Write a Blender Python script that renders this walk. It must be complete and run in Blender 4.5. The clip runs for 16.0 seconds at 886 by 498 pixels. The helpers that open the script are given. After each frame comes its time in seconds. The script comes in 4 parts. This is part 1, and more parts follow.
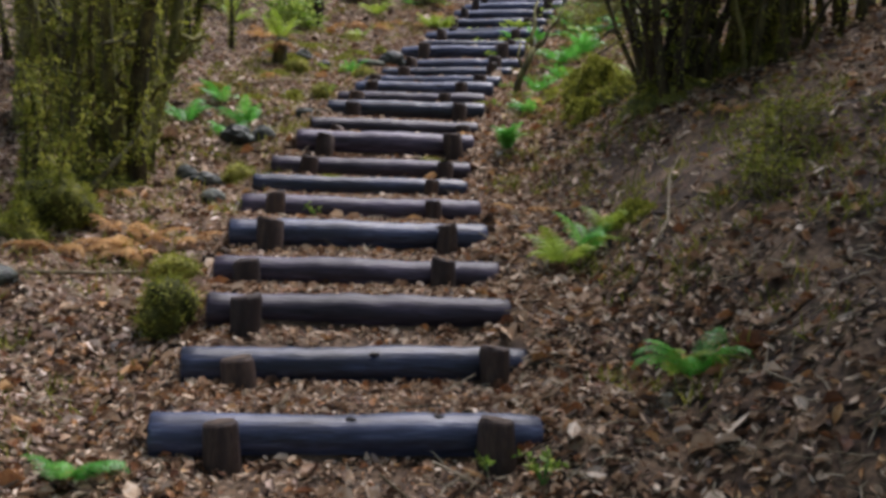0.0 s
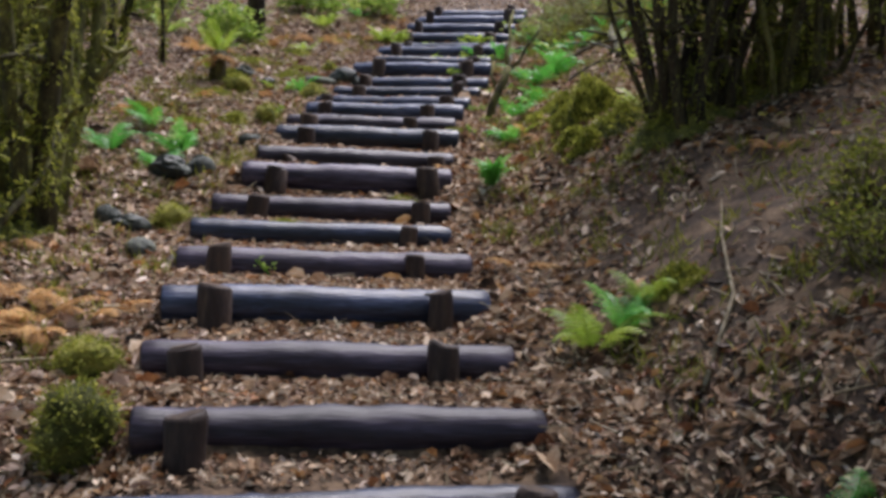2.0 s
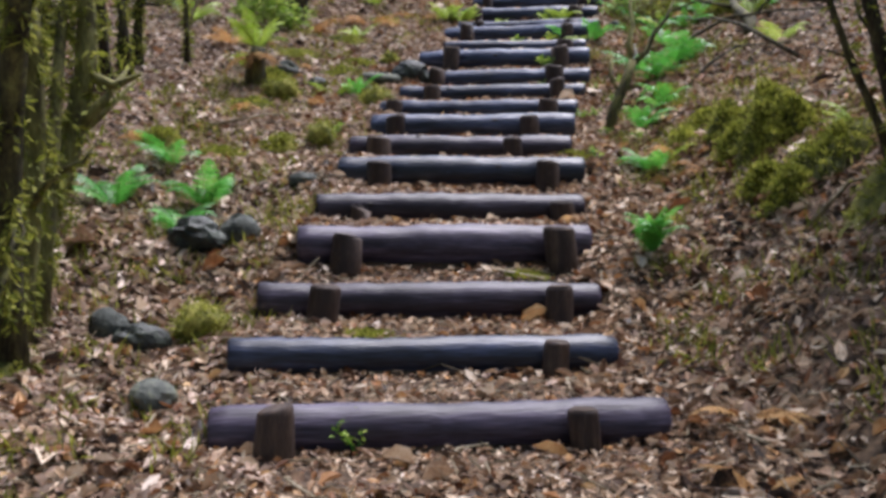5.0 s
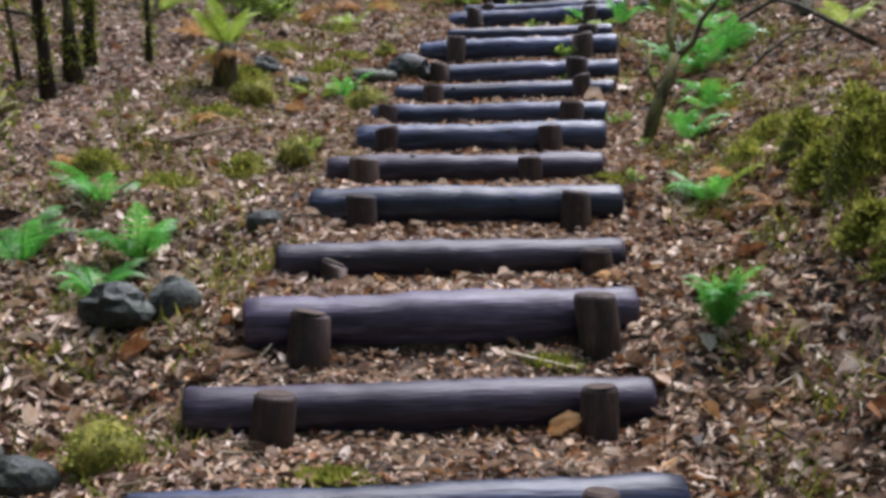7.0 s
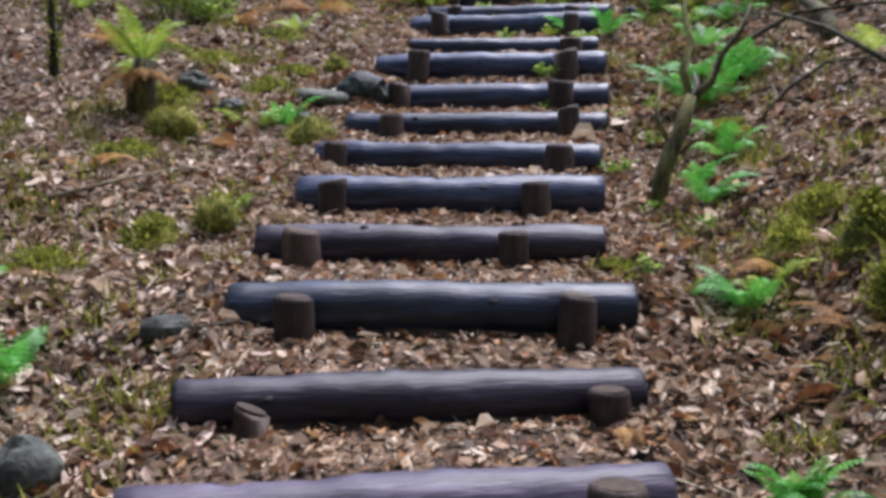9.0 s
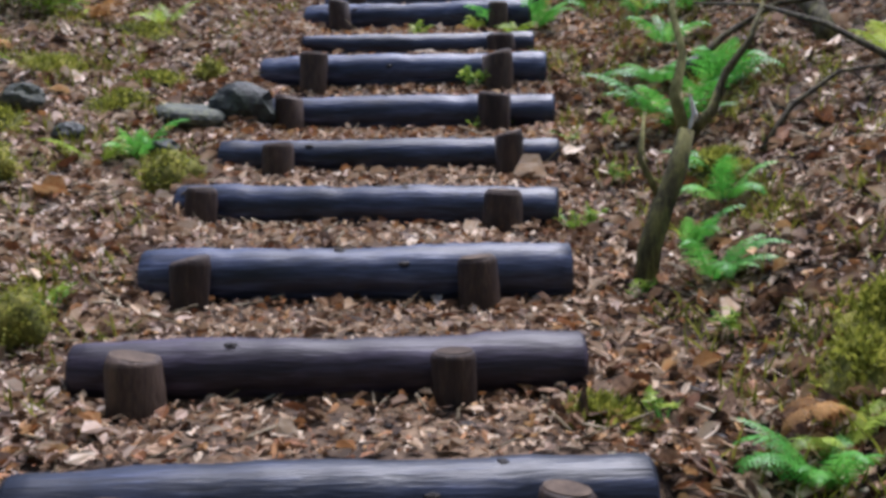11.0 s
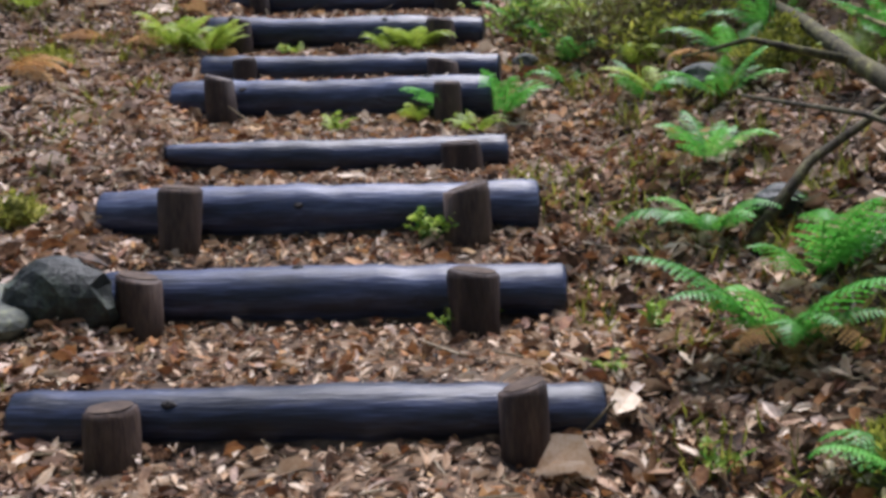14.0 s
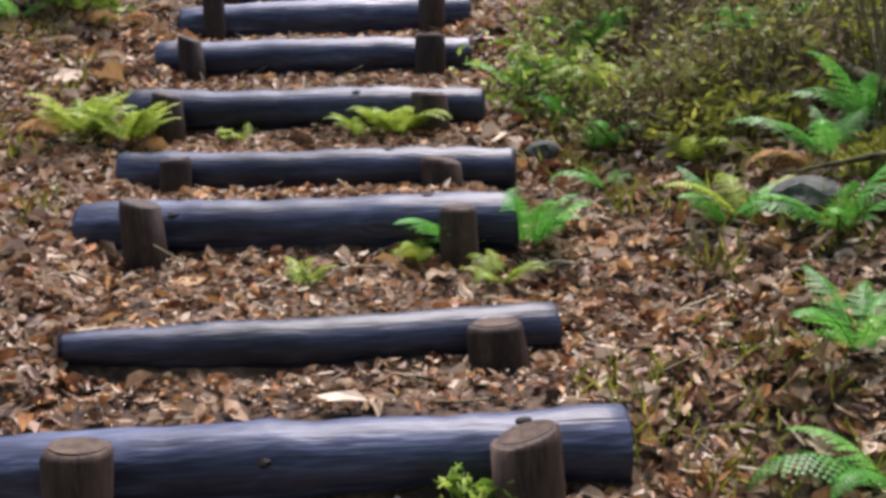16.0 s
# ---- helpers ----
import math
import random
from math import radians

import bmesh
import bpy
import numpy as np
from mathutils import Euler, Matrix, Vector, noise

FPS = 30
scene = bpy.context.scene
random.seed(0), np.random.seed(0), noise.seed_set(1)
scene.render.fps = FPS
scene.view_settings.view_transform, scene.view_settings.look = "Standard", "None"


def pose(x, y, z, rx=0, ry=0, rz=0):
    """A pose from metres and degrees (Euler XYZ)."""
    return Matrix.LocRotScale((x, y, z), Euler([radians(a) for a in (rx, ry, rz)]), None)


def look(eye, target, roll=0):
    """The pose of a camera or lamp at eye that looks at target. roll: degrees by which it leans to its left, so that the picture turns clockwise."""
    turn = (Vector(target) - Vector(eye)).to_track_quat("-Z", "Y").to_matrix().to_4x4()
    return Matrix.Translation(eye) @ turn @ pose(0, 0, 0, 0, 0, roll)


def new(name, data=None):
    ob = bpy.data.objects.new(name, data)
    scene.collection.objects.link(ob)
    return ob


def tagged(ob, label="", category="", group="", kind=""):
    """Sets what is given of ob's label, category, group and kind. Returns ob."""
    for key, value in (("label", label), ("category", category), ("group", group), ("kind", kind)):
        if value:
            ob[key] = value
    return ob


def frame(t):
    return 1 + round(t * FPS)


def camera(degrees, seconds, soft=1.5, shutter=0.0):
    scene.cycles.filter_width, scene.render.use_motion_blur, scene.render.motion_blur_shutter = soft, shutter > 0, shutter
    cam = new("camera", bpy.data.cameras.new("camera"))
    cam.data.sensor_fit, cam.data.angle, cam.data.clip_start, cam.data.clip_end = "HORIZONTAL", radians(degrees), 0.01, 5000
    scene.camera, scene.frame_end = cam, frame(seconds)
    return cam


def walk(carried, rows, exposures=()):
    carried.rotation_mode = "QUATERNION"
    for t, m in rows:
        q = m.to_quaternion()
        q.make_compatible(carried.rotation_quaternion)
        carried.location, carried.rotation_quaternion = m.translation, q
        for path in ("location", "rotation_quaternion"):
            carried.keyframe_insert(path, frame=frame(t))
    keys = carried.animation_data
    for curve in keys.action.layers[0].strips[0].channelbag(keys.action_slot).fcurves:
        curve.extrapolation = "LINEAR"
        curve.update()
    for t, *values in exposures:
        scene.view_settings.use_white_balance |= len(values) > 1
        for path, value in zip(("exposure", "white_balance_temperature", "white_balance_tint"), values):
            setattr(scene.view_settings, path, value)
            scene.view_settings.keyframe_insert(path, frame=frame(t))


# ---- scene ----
cam = camera(42.0, 16.0, soft=3.6)
ROWS = [
    (0.0, -0.129, 0.010, 1.438, 88.29, -1.71, 5.22),
    (0.5, -0.249, 0.373, 1.448, 88.59, -1.72, 3.66),
    (1.0, -0.335, 0.698, 1.540, 89.20, -1.78, 2.59),
    (1.5, -0.412, 1.028, 1.607, 88.93, -1.58, 2.28),
    (2.0, -0.517, 1.311, 1.649, 89.08, -1.92, 1.81),
    (2.5, -0.662, 1.687, 1.753, 88.71, -1.92, 1.59),
    (3.0, -0.845, 1.999, 1.771, 88.95, -1.88, 1.59),
    (3.5, -0.961, 2.377, 1.891, 88.38, -1.37, 2.19),
    (6.0, -1.052, 4.096, 2.324, 86.52, 0.26, 4.19),
    (6.5, -1.035, 4.428, 2.374, 86.26, 0.54, 4.45),
    (7.0, -1.062, 4.768, 2.480, 85.73, 0.82, 4.43),
    (7.5, -1.066, 5.077, 2.534, 85.40, 1.06, 4.04),
    (8.0, -1.085, 5.354, 2.643, 85.15, 0.59, 3.55),
    (10.5, -1.240, 7.002, 3.031, 83.47, 0.58, -0.77),
    (11.0, -1.208, 7.376, 3.091, 83.18, 0.80, -2.37),
    (11.5, -1.184, 7.763, 3.186, 83.15, 0.58, -3.72),
    (12.0, -1.208, 8.111, 3.280, 83.05, 0.92, -4.79),
    (12.5, -1.206, 8.467, 3.324, 82.75, 1.22, -6.08),
    (13.0, -1.190, 8.787, 3.434, 83.09, 0.89, -7.06),
    (13.5, -1.255, 9.148, 3.522, 82.88, 1.01, -7.47),
    (14.0, -1.262, 9.444, 3.644, 82.60, 1.53, -7.76),
    (14.5, -1.236, 9.818, 3.756, 82.30, 1.72, -8.85),
    (15.0, -1.320, 10.064, 3.887, 81.79, 1.73, -10.40),
    (15.5, -1.360, 10.477, 4.002, 81.82, 1.81, -11.01),
    (16.0, -1.275, 10.829, 4.085, 81.74, 2.37, -10.96),
]
walk(cam, [(t, pose(x, y, z, rx, ry, rz)) for t, x, y, z, rx, ry, rz in ROWS], [(0.0, 0.64, 6500, 10), (1.5, 0.72, 6450, 10), (3.5, 0.95, 6350, 10), (8.0, 0.9, 6050, 10), (10.5, 0.86, 6000, 11), (12.5, 0.62, 6050, 10), (13.5, 0.78, 6100, 10), (16.0, 1.0, 6700, 12)])

# ---- light: a bright, thinly clouded sky over a wood ----
world = bpy.data.worlds.new("world")
scene.world = world
world.use_nodes = True
wn = world.node_tree
sky = wn.nodes.new("ShaderNodeTexSky")
sky.sky_type = "NISHITA"
sky.sun_disc = False
SUN_HIGH, SUN_ROUND = radians(66), radians(28)
sky.sun_elevation = SUN_HIGH
sky.sun_rotation = SUN_ROUND
wn.nodes["Background"].inputs["Strength"].default_value = 0.095
wn.links.new(sky.outputs[0], wn.nodes["Background"].inputs["Color"])
sun = new("sun", bpy.data.lights.new("sun", "SUN"))
sun.data.energy = 4.6
sun.data.angle = radians(34)
sun.data.color = (1.0, 0.945, 0.99)
# it stands high over the slope ahead, a little to the side of the bank
sun.matrix_world = look((0, 0, 0), (-math.sin(SUN_ROUND) * math.cos(SUN_HIGH), -math.cos(SUN_ROUND) * math.cos(SUN_HIGH), -math.sin(SUN_HIGH)))

# ---- materials ----


def material(name, colours, scale=12.0, rough=0.85, bump=0.3, spread=0.0, island=False, spec=0.3, stretch=(1, 1, 1), fine=6.0, thin=0.0):
    """Noise at two scales over a colour ramp, with relief; spread varies it from piece to piece."""
    m = bpy.data.materials.new(name)
    m.use_nodes = True
    nt = m.node_tree
    nd, ln = nt.nodes, nt.links
    b = nd["Principled BSDF"]
    co = nd.new("ShaderNodeTexCoord")
    mp = nd.new("ShaderNodeMapping")
    mp.inputs["Scale"].default_value = stretch
    ln.new(co.outputs["Object"], mp.inputs["Vector"])
    n1 = nd.new("ShaderNodeTexNoise")
    n1.inputs["Scale"].default_value = scale
    n1.inputs["Detail"].default_value = 5
    n1.inputs["Roughness"].default_value = 0.65
    n2 = nd.new("ShaderNodeTexNoise")
    n2.inputs["Scale"].default_value = scale * fine
    n2.inputs["Detail"].default_value = 3
    for n in (n1, n2):
        ln.new(mp.outputs[0], n.inputs["Vector"])
    mix = nd.new("ShaderNodeMath")
    mix.operation = "MULTIPLY_ADD"
    ln.new(n2.outputs["Fac"], mix.inputs[0])
    mix.inputs[1].default_value = 0.45
    sub = nd.new("ShaderNodeMath")
    sub.operation = "SUBTRACT"
    ln.new(n1.outputs["Fac"], sub.inputs[0])
    sub.inputs[1].default_value = 0.22
    ln.new(sub.outputs[0], mix.inputs[2])
    fac = mix.outputs[0]
    if spread:
        if island:
            rnd = nd.new("ShaderNodeNewGeometry").outputs["Random Per Island"]
        else:
            rnd = nd.new("ShaderNodeObjectInfo").outputs["Random"]
        ma = nd.new("ShaderNodeMath")
        ma.operation = "MULTIPLY_ADD"
        ln.new(rnd, ma.inputs[0])
        ma.inputs[1].default_value = spread
        s2 = nd.new("ShaderNodeMath")
        s2.operation = "SUBTRACT"
        ln.new(fac, s2.inputs[0])
        s2.inputs[1].default_value = spread / 2
        ln.new(s2.outputs[0], ma.inputs[2])
        fac = ma.outputs[0]
    ramp = nd.new("ShaderNodeValToRGB")
    el = ramp.color_ramp.elements
    while len(el) < len(colours):
        el.new(0.5)
    for e, (p, c) in zip(el, colours):
        e.position, e.color = p, (*c, 1)
    ln.new(fac, ramp.inputs[0])
    ln.new(ramp.outputs[0], b.inputs["Base Color"])
    b.inputs["Roughness"].default_value = rough
    b.inputs["Specular IOR Level"].default_value = spec
    if bump:
        bp = nd.new("ShaderNodeBump")
        bp.inputs["Strength"].default_value = bump
        bp.inputs["Distance"].default_value = 0.01
        ln.new(mix.outputs[0], bp.inputs["Height"])
        ln.new(bp.outputs[0], b.inputs["Normal"])
    if thin:
        # light passes through leaves
        tr = nd.new("ShaderNodeBsdfTranslucent")
        ln.new(ramp.outputs[0], tr.inputs["Color"])
        both = nd.new("ShaderNodeMixShader")
        both.inputs[0].default_value = thin
        ln.new(b.outputs[0], both.inputs[1])
        ln.new(tr.outputs[0], both.inputs[2])
        ln.new(both.outputs[0], nd["Material Output"].inputs["Surface"])
    return m


SOIL = material("soil", [(0.28, (0.014, 0.009, 0.006)), (0.47, (0.055, 0.035, 0.022)), (0.62, (0.14, 0.092, 0.055)), (0.8, (0.26, 0.18, 0.115))], 5, 0.95, 0.9, fine=9)
LEAF = material("dry leaf", [(0.02, (0.014, 0.009, 0.006)), (0.22, (0.1, 0.055, 0.033)), (0.46, (0.3, 0.185, 0.11)), (0.72, (0.46, 0.33, 0.215)), (0.98, (0.6, 0.5, 0.39))], 25, 0.6, 0.2, spread=0.9, island=True, spec=0.25, thin=0.2)
RUSSET_LEAF = material("russet leaf", [(0.05, (0.06, 0.024, 0.013)), (0.4, (0.21, 0.088, 0.038)), (0.7, (0.38, 0.19, 0.075)), (0.95, (0.52, 0.34, 0.16))], 25, 0.6, 0.2, spread=0.8, island=True, spec=0.25, thin=0.2)
PALE_LEAF = material("pale dry leaf", [(0.05, (0.16, 0.1, 0.075)), (0.4, (0.38, 0.27, 0.205)), (0.7, (0.52, 0.4, 0.32)), (0.95, (0.64, 0.54, 0.45))], 25, 0.6, 0.2, spread=0.8, island=True, spec=0.25, thin=0.2)
# the sky's blue sheen on these logs is put into their base colour
LOG_SKY_TINT = material("weathered log with sky sheen tint", [(0.2, (0.005, 0.006, 0.009)), (0.42, (0.017, 0.021, 0.037)), (0.6, (0.042, 0.052, 0.098)), (0.88, (0.15, 0.18, 0.28))], 5, 0.43, 0.5, spread=0.25, spec=0.34, stretch=(0.35, 4, 4))
LOG_BROWN = material("brown weathered log with sky sheen tint", [(0.2, (0.007, 0.005, 0.008)), (0.42, (0.025, 0.019, 0.029)), (0.6, (0.06, 0.047, 0.074)), (0.88, (0.17, 0.14, 0.2))], 5, 0.5, 0.5, spread=0.25, spec=0.3, stretch=(0.35, 4, 4))
STAKE = material("brown stake", [(0.2, (0.011, 0.007, 0.006)), (0.5, (0.038, 0.023, 0.018)), (0.8, (0.1, 0.065, 0.045))], 9, 0.65, 0.6, spread=0.2, stretch=(3, 3, 0.5))
CUT = material("cut wood end", [(0.2, (0.018, 0.011, 0.008)), (0.5, (0.055, 0.036, 0.025)), (0.8, (0.12, 0.085, 0.06))], 20, 0.85, 0.5, spread=0.2)
FERN = material("fern green", [(0.2, (0.04, 0.17, 0.015)), (0.5, (0.1, 0.36, 0.05)), (0.8, (0.24, 0.52, 0.1))], 9, 0.45, 0.0, spread=0.35, spec=0.4, thin=0.4)
FERN_YELLOW = material("fern yellow green", [(0.2, (0.13, 0.21, 0.02)), (0.5, (0.29, 0.4, 0.045)), (0.8, (0.5, 0.56, 0.12))], 9, 0.5, 0.0, spread=0.3, thin=0.4)
FERN_DRY = material("dead fern", [(0.2, (0.18, 0.09, 0.03)), (0.5, (0.46, 0.25, 0.09)), (0.8, (0.66, 0.44, 0.2))], 9, 0.8, 0.0, spread=0.4, thin=0.4)
MOSS = material("moss", [(0.2, (0.022, 0.025, 0.007)), (0.45, (0.08, 0.083, 0.017)), (0.65, (0.19, 0.175, 0.032)), (0.85, (0.32, 0.29, 0.07))], 9, 0.95, 1.0, spread=0.3, fine=12)
MOSS_TUFT = material("moss tuft", [(0.05, (0.05, 0.06, 0.01)), (0.5, (0.2, 0.22, 0.03)), (0.95, (0.5, 0.48, 0.1))], 9, 0.75, 0.0, spread=0.6, island=True, thin=0.4)
BARK = material("mossy bark", [(0.25, (0.02, 0.016, 0.01)), (0.45, (0.075, 0.066, 0.03)), (0.6, (0.16, 0.15, 0.05)), (0.8, (0.27, 0.26, 0.1))], 8, 0.9, 0.9, spread=0.25, stretch=(2, 2, 0.6))
DARKBARK = material("dark bark", [(0.25, (0.01, 0.008, 0.006)), (0.5, (0.04, 0.031, 0.019)), (0.65, (0.085, 0.075, 0.035)), (0.85, (0.16, 0.15, 0.06))], 9, 0.9, 0.9, spread=0.2, stretch=(2, 2, 0.5))
KNOT = material("dark knot", [(0.2, (0.006, 0.005, 0.005)), (0.8, (0.03, 0.024, 0.022))], 30, 0.7, 0.6)
TWIG = material("twig", [(0.05, (0.03, 0.022, 0.012)), (0.5, (0.15, 0.115, 0.065)), (0.95, (0.42, 0.36, 0.26))], 15, 0.85, 0.2, spread=0.8, island=True)
ROCK = material("grey rock", [(0.2, (0.018, 0.021, 0.017)), (0.45, (0.05, 0.055, 0.048)), (0.6, (0.09, 0.095, 0.08)), (0.8, (0.16, 0.17, 0.1))], 9, 0.85, 1.0, spread=0.15)
DARK_ROCK = material("dark wet rock", [(0.2, (0.006, 0.007, 0.006)), (0.5, (0.02, 0.023, 0.02)), (0.8, (0.07, 0.085, 0.06))], 12, 0.6, 1.0, spread=0.15)
SHRUB_LEAF = material("shrub leaf", [(0.05, (0.06, 0.05, 0.02)), (0.35, (0.16, 0.13, 0.045)), (0.6, (0.2, 0.22, 0.05)), (0.95, (0.38, 0.4, 0.12))], 20, 0.55, 0.0, spread=0.7, island=True, thin=0.4)
BRIGHT_LEAF = material("bright leaf", [(0.05, (0.09, 0.17, 0.02)), (0.5, (0.24, 0.36, 0.05)), (0.95, (0.5, 0.58, 0.14))], 20, 0.5, 0.0, spread=0.7, island=True, thin=0.4)
PALE_WOOD = material("pale peeled wood", [(0.2, (0.4, 0.36, 0.3)), (0.8, (0.75, 0.72, 0.66))], 30, 0.7, 0.3)
YELLOW_LEAF = material("yellow leaf", [(0.2, (0.45, 0.3, 0.03)), (0.8, (0.7, 0.55, 0.12))], 20, 0.6, 0.0)

# ---- building helpers ----


def mesh_of(name, verts, faces, mat, smooth=False):
    me = bpy.data.meshes.new(name)
    me.from_pydata(verts, [], faces)
    me.materials.append(mat)
    if smooth:
        me.polygons.foreach_set("use_smooth", [True] * len(me.polygons))
    me.update()
    return me


def part(name, me, parent, m=None, label=""):
    ob = new(name, me)
    ob.parent = parent
    if m is not None:
        ob.matrix_basis = m
    return tagged(ob, label)


def tube(path, radii, sides=8, wobble=0.0, rng=None, caps=True, seed=0.0):
    """Vertices and faces of a bent tube with an uneven skin."""
    path = [Vector(p) for p in path]
    vs, fs = [], []
    up = Vector((0.31, 0.2, 0.93))
    if abs((path[-1] - path[0]).normalized().dot(up)) > 0.75:
        up = Vector((0.8, -0.58, 0.15))
    for i, p in enumerate(path):
        d = (path[min(i + 1, len(path) - 1)] - path[max(i - 1, 0)]).normalized()
        a = d.cross(up)
        if a.length < 0.05:
            a = d.cross(Vector((1, 0, 0)))
        a.normalize()
        b = d.cross(a)
        for k in range(sides):
            th = 2 * math.pi * k / sides
            q = a * math.cos(th) + b * math.sin(th)
            r = radii[i]
            if wobble:
                r *= 1 + wobble * noise.noise((p + q * radii[i] * 1.5) * 7 + Vector((seed, 0, seed)))
            vs.append(p + q * r)
    for i in range(len(path) - 1):
        for k in range(sides):
            k2 = (k + 1) % sides
            fs.append((i * sides + k, i * sides + k2, (i + 1) * sides + k2, (i + 1) * sides + k))
    if caps:
        fs.append(tuple(range(sides - 1, -1, -1)))
        fs.append(tuple((len(path) - 1) * sides + k for k in range(sides)))
    return vs, fs


def join(pieces):
    vs, fs = [], []
    for v, f in pieces:
        o = len(vs)
        vs += v
        fs += [tuple(i + o for i in q) for q in f]
    return vs, fs


# ---- the plan: log steps up a slope ----
# centre x and y, length, top height at the left and right, radius, turn in degrees, stakes as (place along the log, top height, radius)
STEPS = [
    (-0.607, 3.20, 1.33, 0.545, 0.536, 0.075, 7.3, [(-0.402, 0.534, 0.065), (0.46, 0.533, 0.065)]),
    (-0.777, 3.87, 1.31, 0.750, 0.752, 0.078, 13.8, [(-0.417, 0.748, 0.058), (0.485, 0.759, 0.066)]),
    (-0.870, 4.59, 1.38, 0.894, 0.901, 0.080, 16.7, [(-0.47, 0.869, 0.066), (0.546, 0.914, 0.062)]),
    (-0.925, 4.95, 1.29, 1.081, 1.080, 0.078, 13.1, [(-0.489, 1.076, 0.066)]),
    (-1.068, 5.72, 1.40, 1.208, 1.204, 0.080, 10.7, [(-0.533, 1.196, 0.066), (0.422, 1.219, 0.064)]),
    (-1.156, 6.27, 1.39, 1.387, 1.390, 0.085, 13.4, [(-0.478, 1.394, 0.076), (0.461, 1.386, 0.055)]),
    (-1.280, 7.09, 1.45, 1.531, 1.530, 0.080, 10.5, [(-0.541, 1.547, 0.06), (0.449, 1.523, 0.05)]),
    (-1.378, 7.62, 1.40, 1.671, 1.670, 0.072, 8.9, [(0.461, 1.666, 0.048)]),
    (-1.403, 8.21, 1.40, 1.822, 1.820, 0.078, 8.8, [(-0.447, 1.823, 0.066), (0.523, 1.814, 0.058)]),
    (-1.369, 8.64, 1.31, 2.045, 2.047, 0.092, 11.4, [(-0.46, 2.008, 0.066), (0.505, 2.042, 0.074)]),
    (-1.375, 9.17, 1.31, 2.184, 2.187, 0.080, 9.8, [(-0.466, 2.121, 0.05), (0.55, 2.148, 0.06)]),
    (-1.347, 9.67, 1.30, 2.383, 2.377, 0.090, 1.1, [(-0.431, 2.352, 0.063), (0.453, 2.358, 0.062)]),
    (-1.385, 10.29, 1.29, 2.520, 2.520, 0.082, -0.2, [(-0.465, 2.51, 0.072), (0.315, 2.505, 0.057)]),
    (-1.333, 10.88, 1.29, 2.682, 2.688, 0.088, -2.7, [(-0.493, 2.669, 0.06), (0.372, 2.665, 0.062)]),
    (-1.325, 11.58, 1.39, 2.829, 2.823, 0.080, -11.5, [(-0.593, 2.827, 0.06), (0.513, 2.817, 0.07)]),
    (-1.241, 12.12, 1.38, 2.980, 2.981, 0.075, -9.5, [(-0.429, 2.973, 0.066), (0.507, 3.007, 0.058)]),
    (-1.142, 12.81, 1.34, 3.167, 3.165, 0.088, -10.5, [(-0.546, 3.171, 0.068), (0.421, 3.17, 0.076)]),
    (-1.163, 13.25, 1.42, 3.379, 3.374, 0.085, -9.0, [(-0.431, 3.39, 0.072), (0.485, 3.372, 0.074)]),
    (-1.076, 13.71, 1.23, 3.500, 3.511, 0.070, -4.8, [(0.459, 3.493, 0.072)]),
    (-1.063, 14.46, 1.38, 3.747, 3.740, 0.090, -16.7, [(-0.433, 3.758, 0.066), (0.534, 3.716, 0.06)]),
    (-0.950, 14.97, 1.41, 3.875, 3.852, 0.080, -16.7, [(-0.474, 3.857, 0.058), (0.474, 3.824, 0.07)]),
    (-0.931, 15.55, 1.43, 4.101, 4.061, 0.090, -15.5, [(-0.515, 4.08, 0.06), (0.525, 4.046, 0.07)]),
    (-0.837, 16.12, 1.40, 4.319, 4.282, 0.088, -14.0, [(-0.516, 4.317, 0.055), (0.522, 4.294, 0.07)]),
    (-0.719, 16.68, 1.42, 4.510, 4.510, 0.100, -12.0, [(-0.533, 4.552, 0.055), (0.528, 4.558, 0.065)]),
    (-0.658, 17.25, 1.39, 4.694, 4.696, 0.090, -11.0, [(-0.495, 4.715, 0.055), (0.519, 4.725, 0.06)]),
]
TREAD_Y = [s[1] for s in STEPS]
TREAD_Z = [(s[3] + s[4]) / 2 for s in STEPS]
TREAD_L = [s[0] - s[2] / 2 * math.cos(radians(s[6])) for s in STEPS]
TREAD_R = [s[0] + s[2] / 2 * math.cos(radians(s[6])) for s in STEPS]
TREAD_T = [math.tan(radians(s[6])) for s in STEPS]


def along(y, values):
    """A step value carried evenly along the slope."""
    if y <= TREAD_Y[0]:
        return values[0]
    if y >= TREAD_Y[-1]:
        return values[-1]
    i = 0
    while TREAD_Y[i + 1] < y:
        i += 1
    k = (y - TREAD_Y[i]) / (TREAD_Y[i + 1] - TREAD_Y[i])
    return values[i] * (1 - k) + values[i + 1] * k


def slope(y):
    """The hillside's mean height: level far below, and again at the top."""
    if y < TREAD_Y[0]:
        d = TREAD_Y[0] - y
        return TREAD_Z[0] - 0.29 * 25 * (1 - math.exp(-d / 25))
    if y > TREAD_Y[-1]:
        d = y - TREAD_Y[-1]
        return TREAD_Z[-1] + 0.31 * 90 * (1 - math.exp(-d / 90))
    return along(y, TREAD_Z)


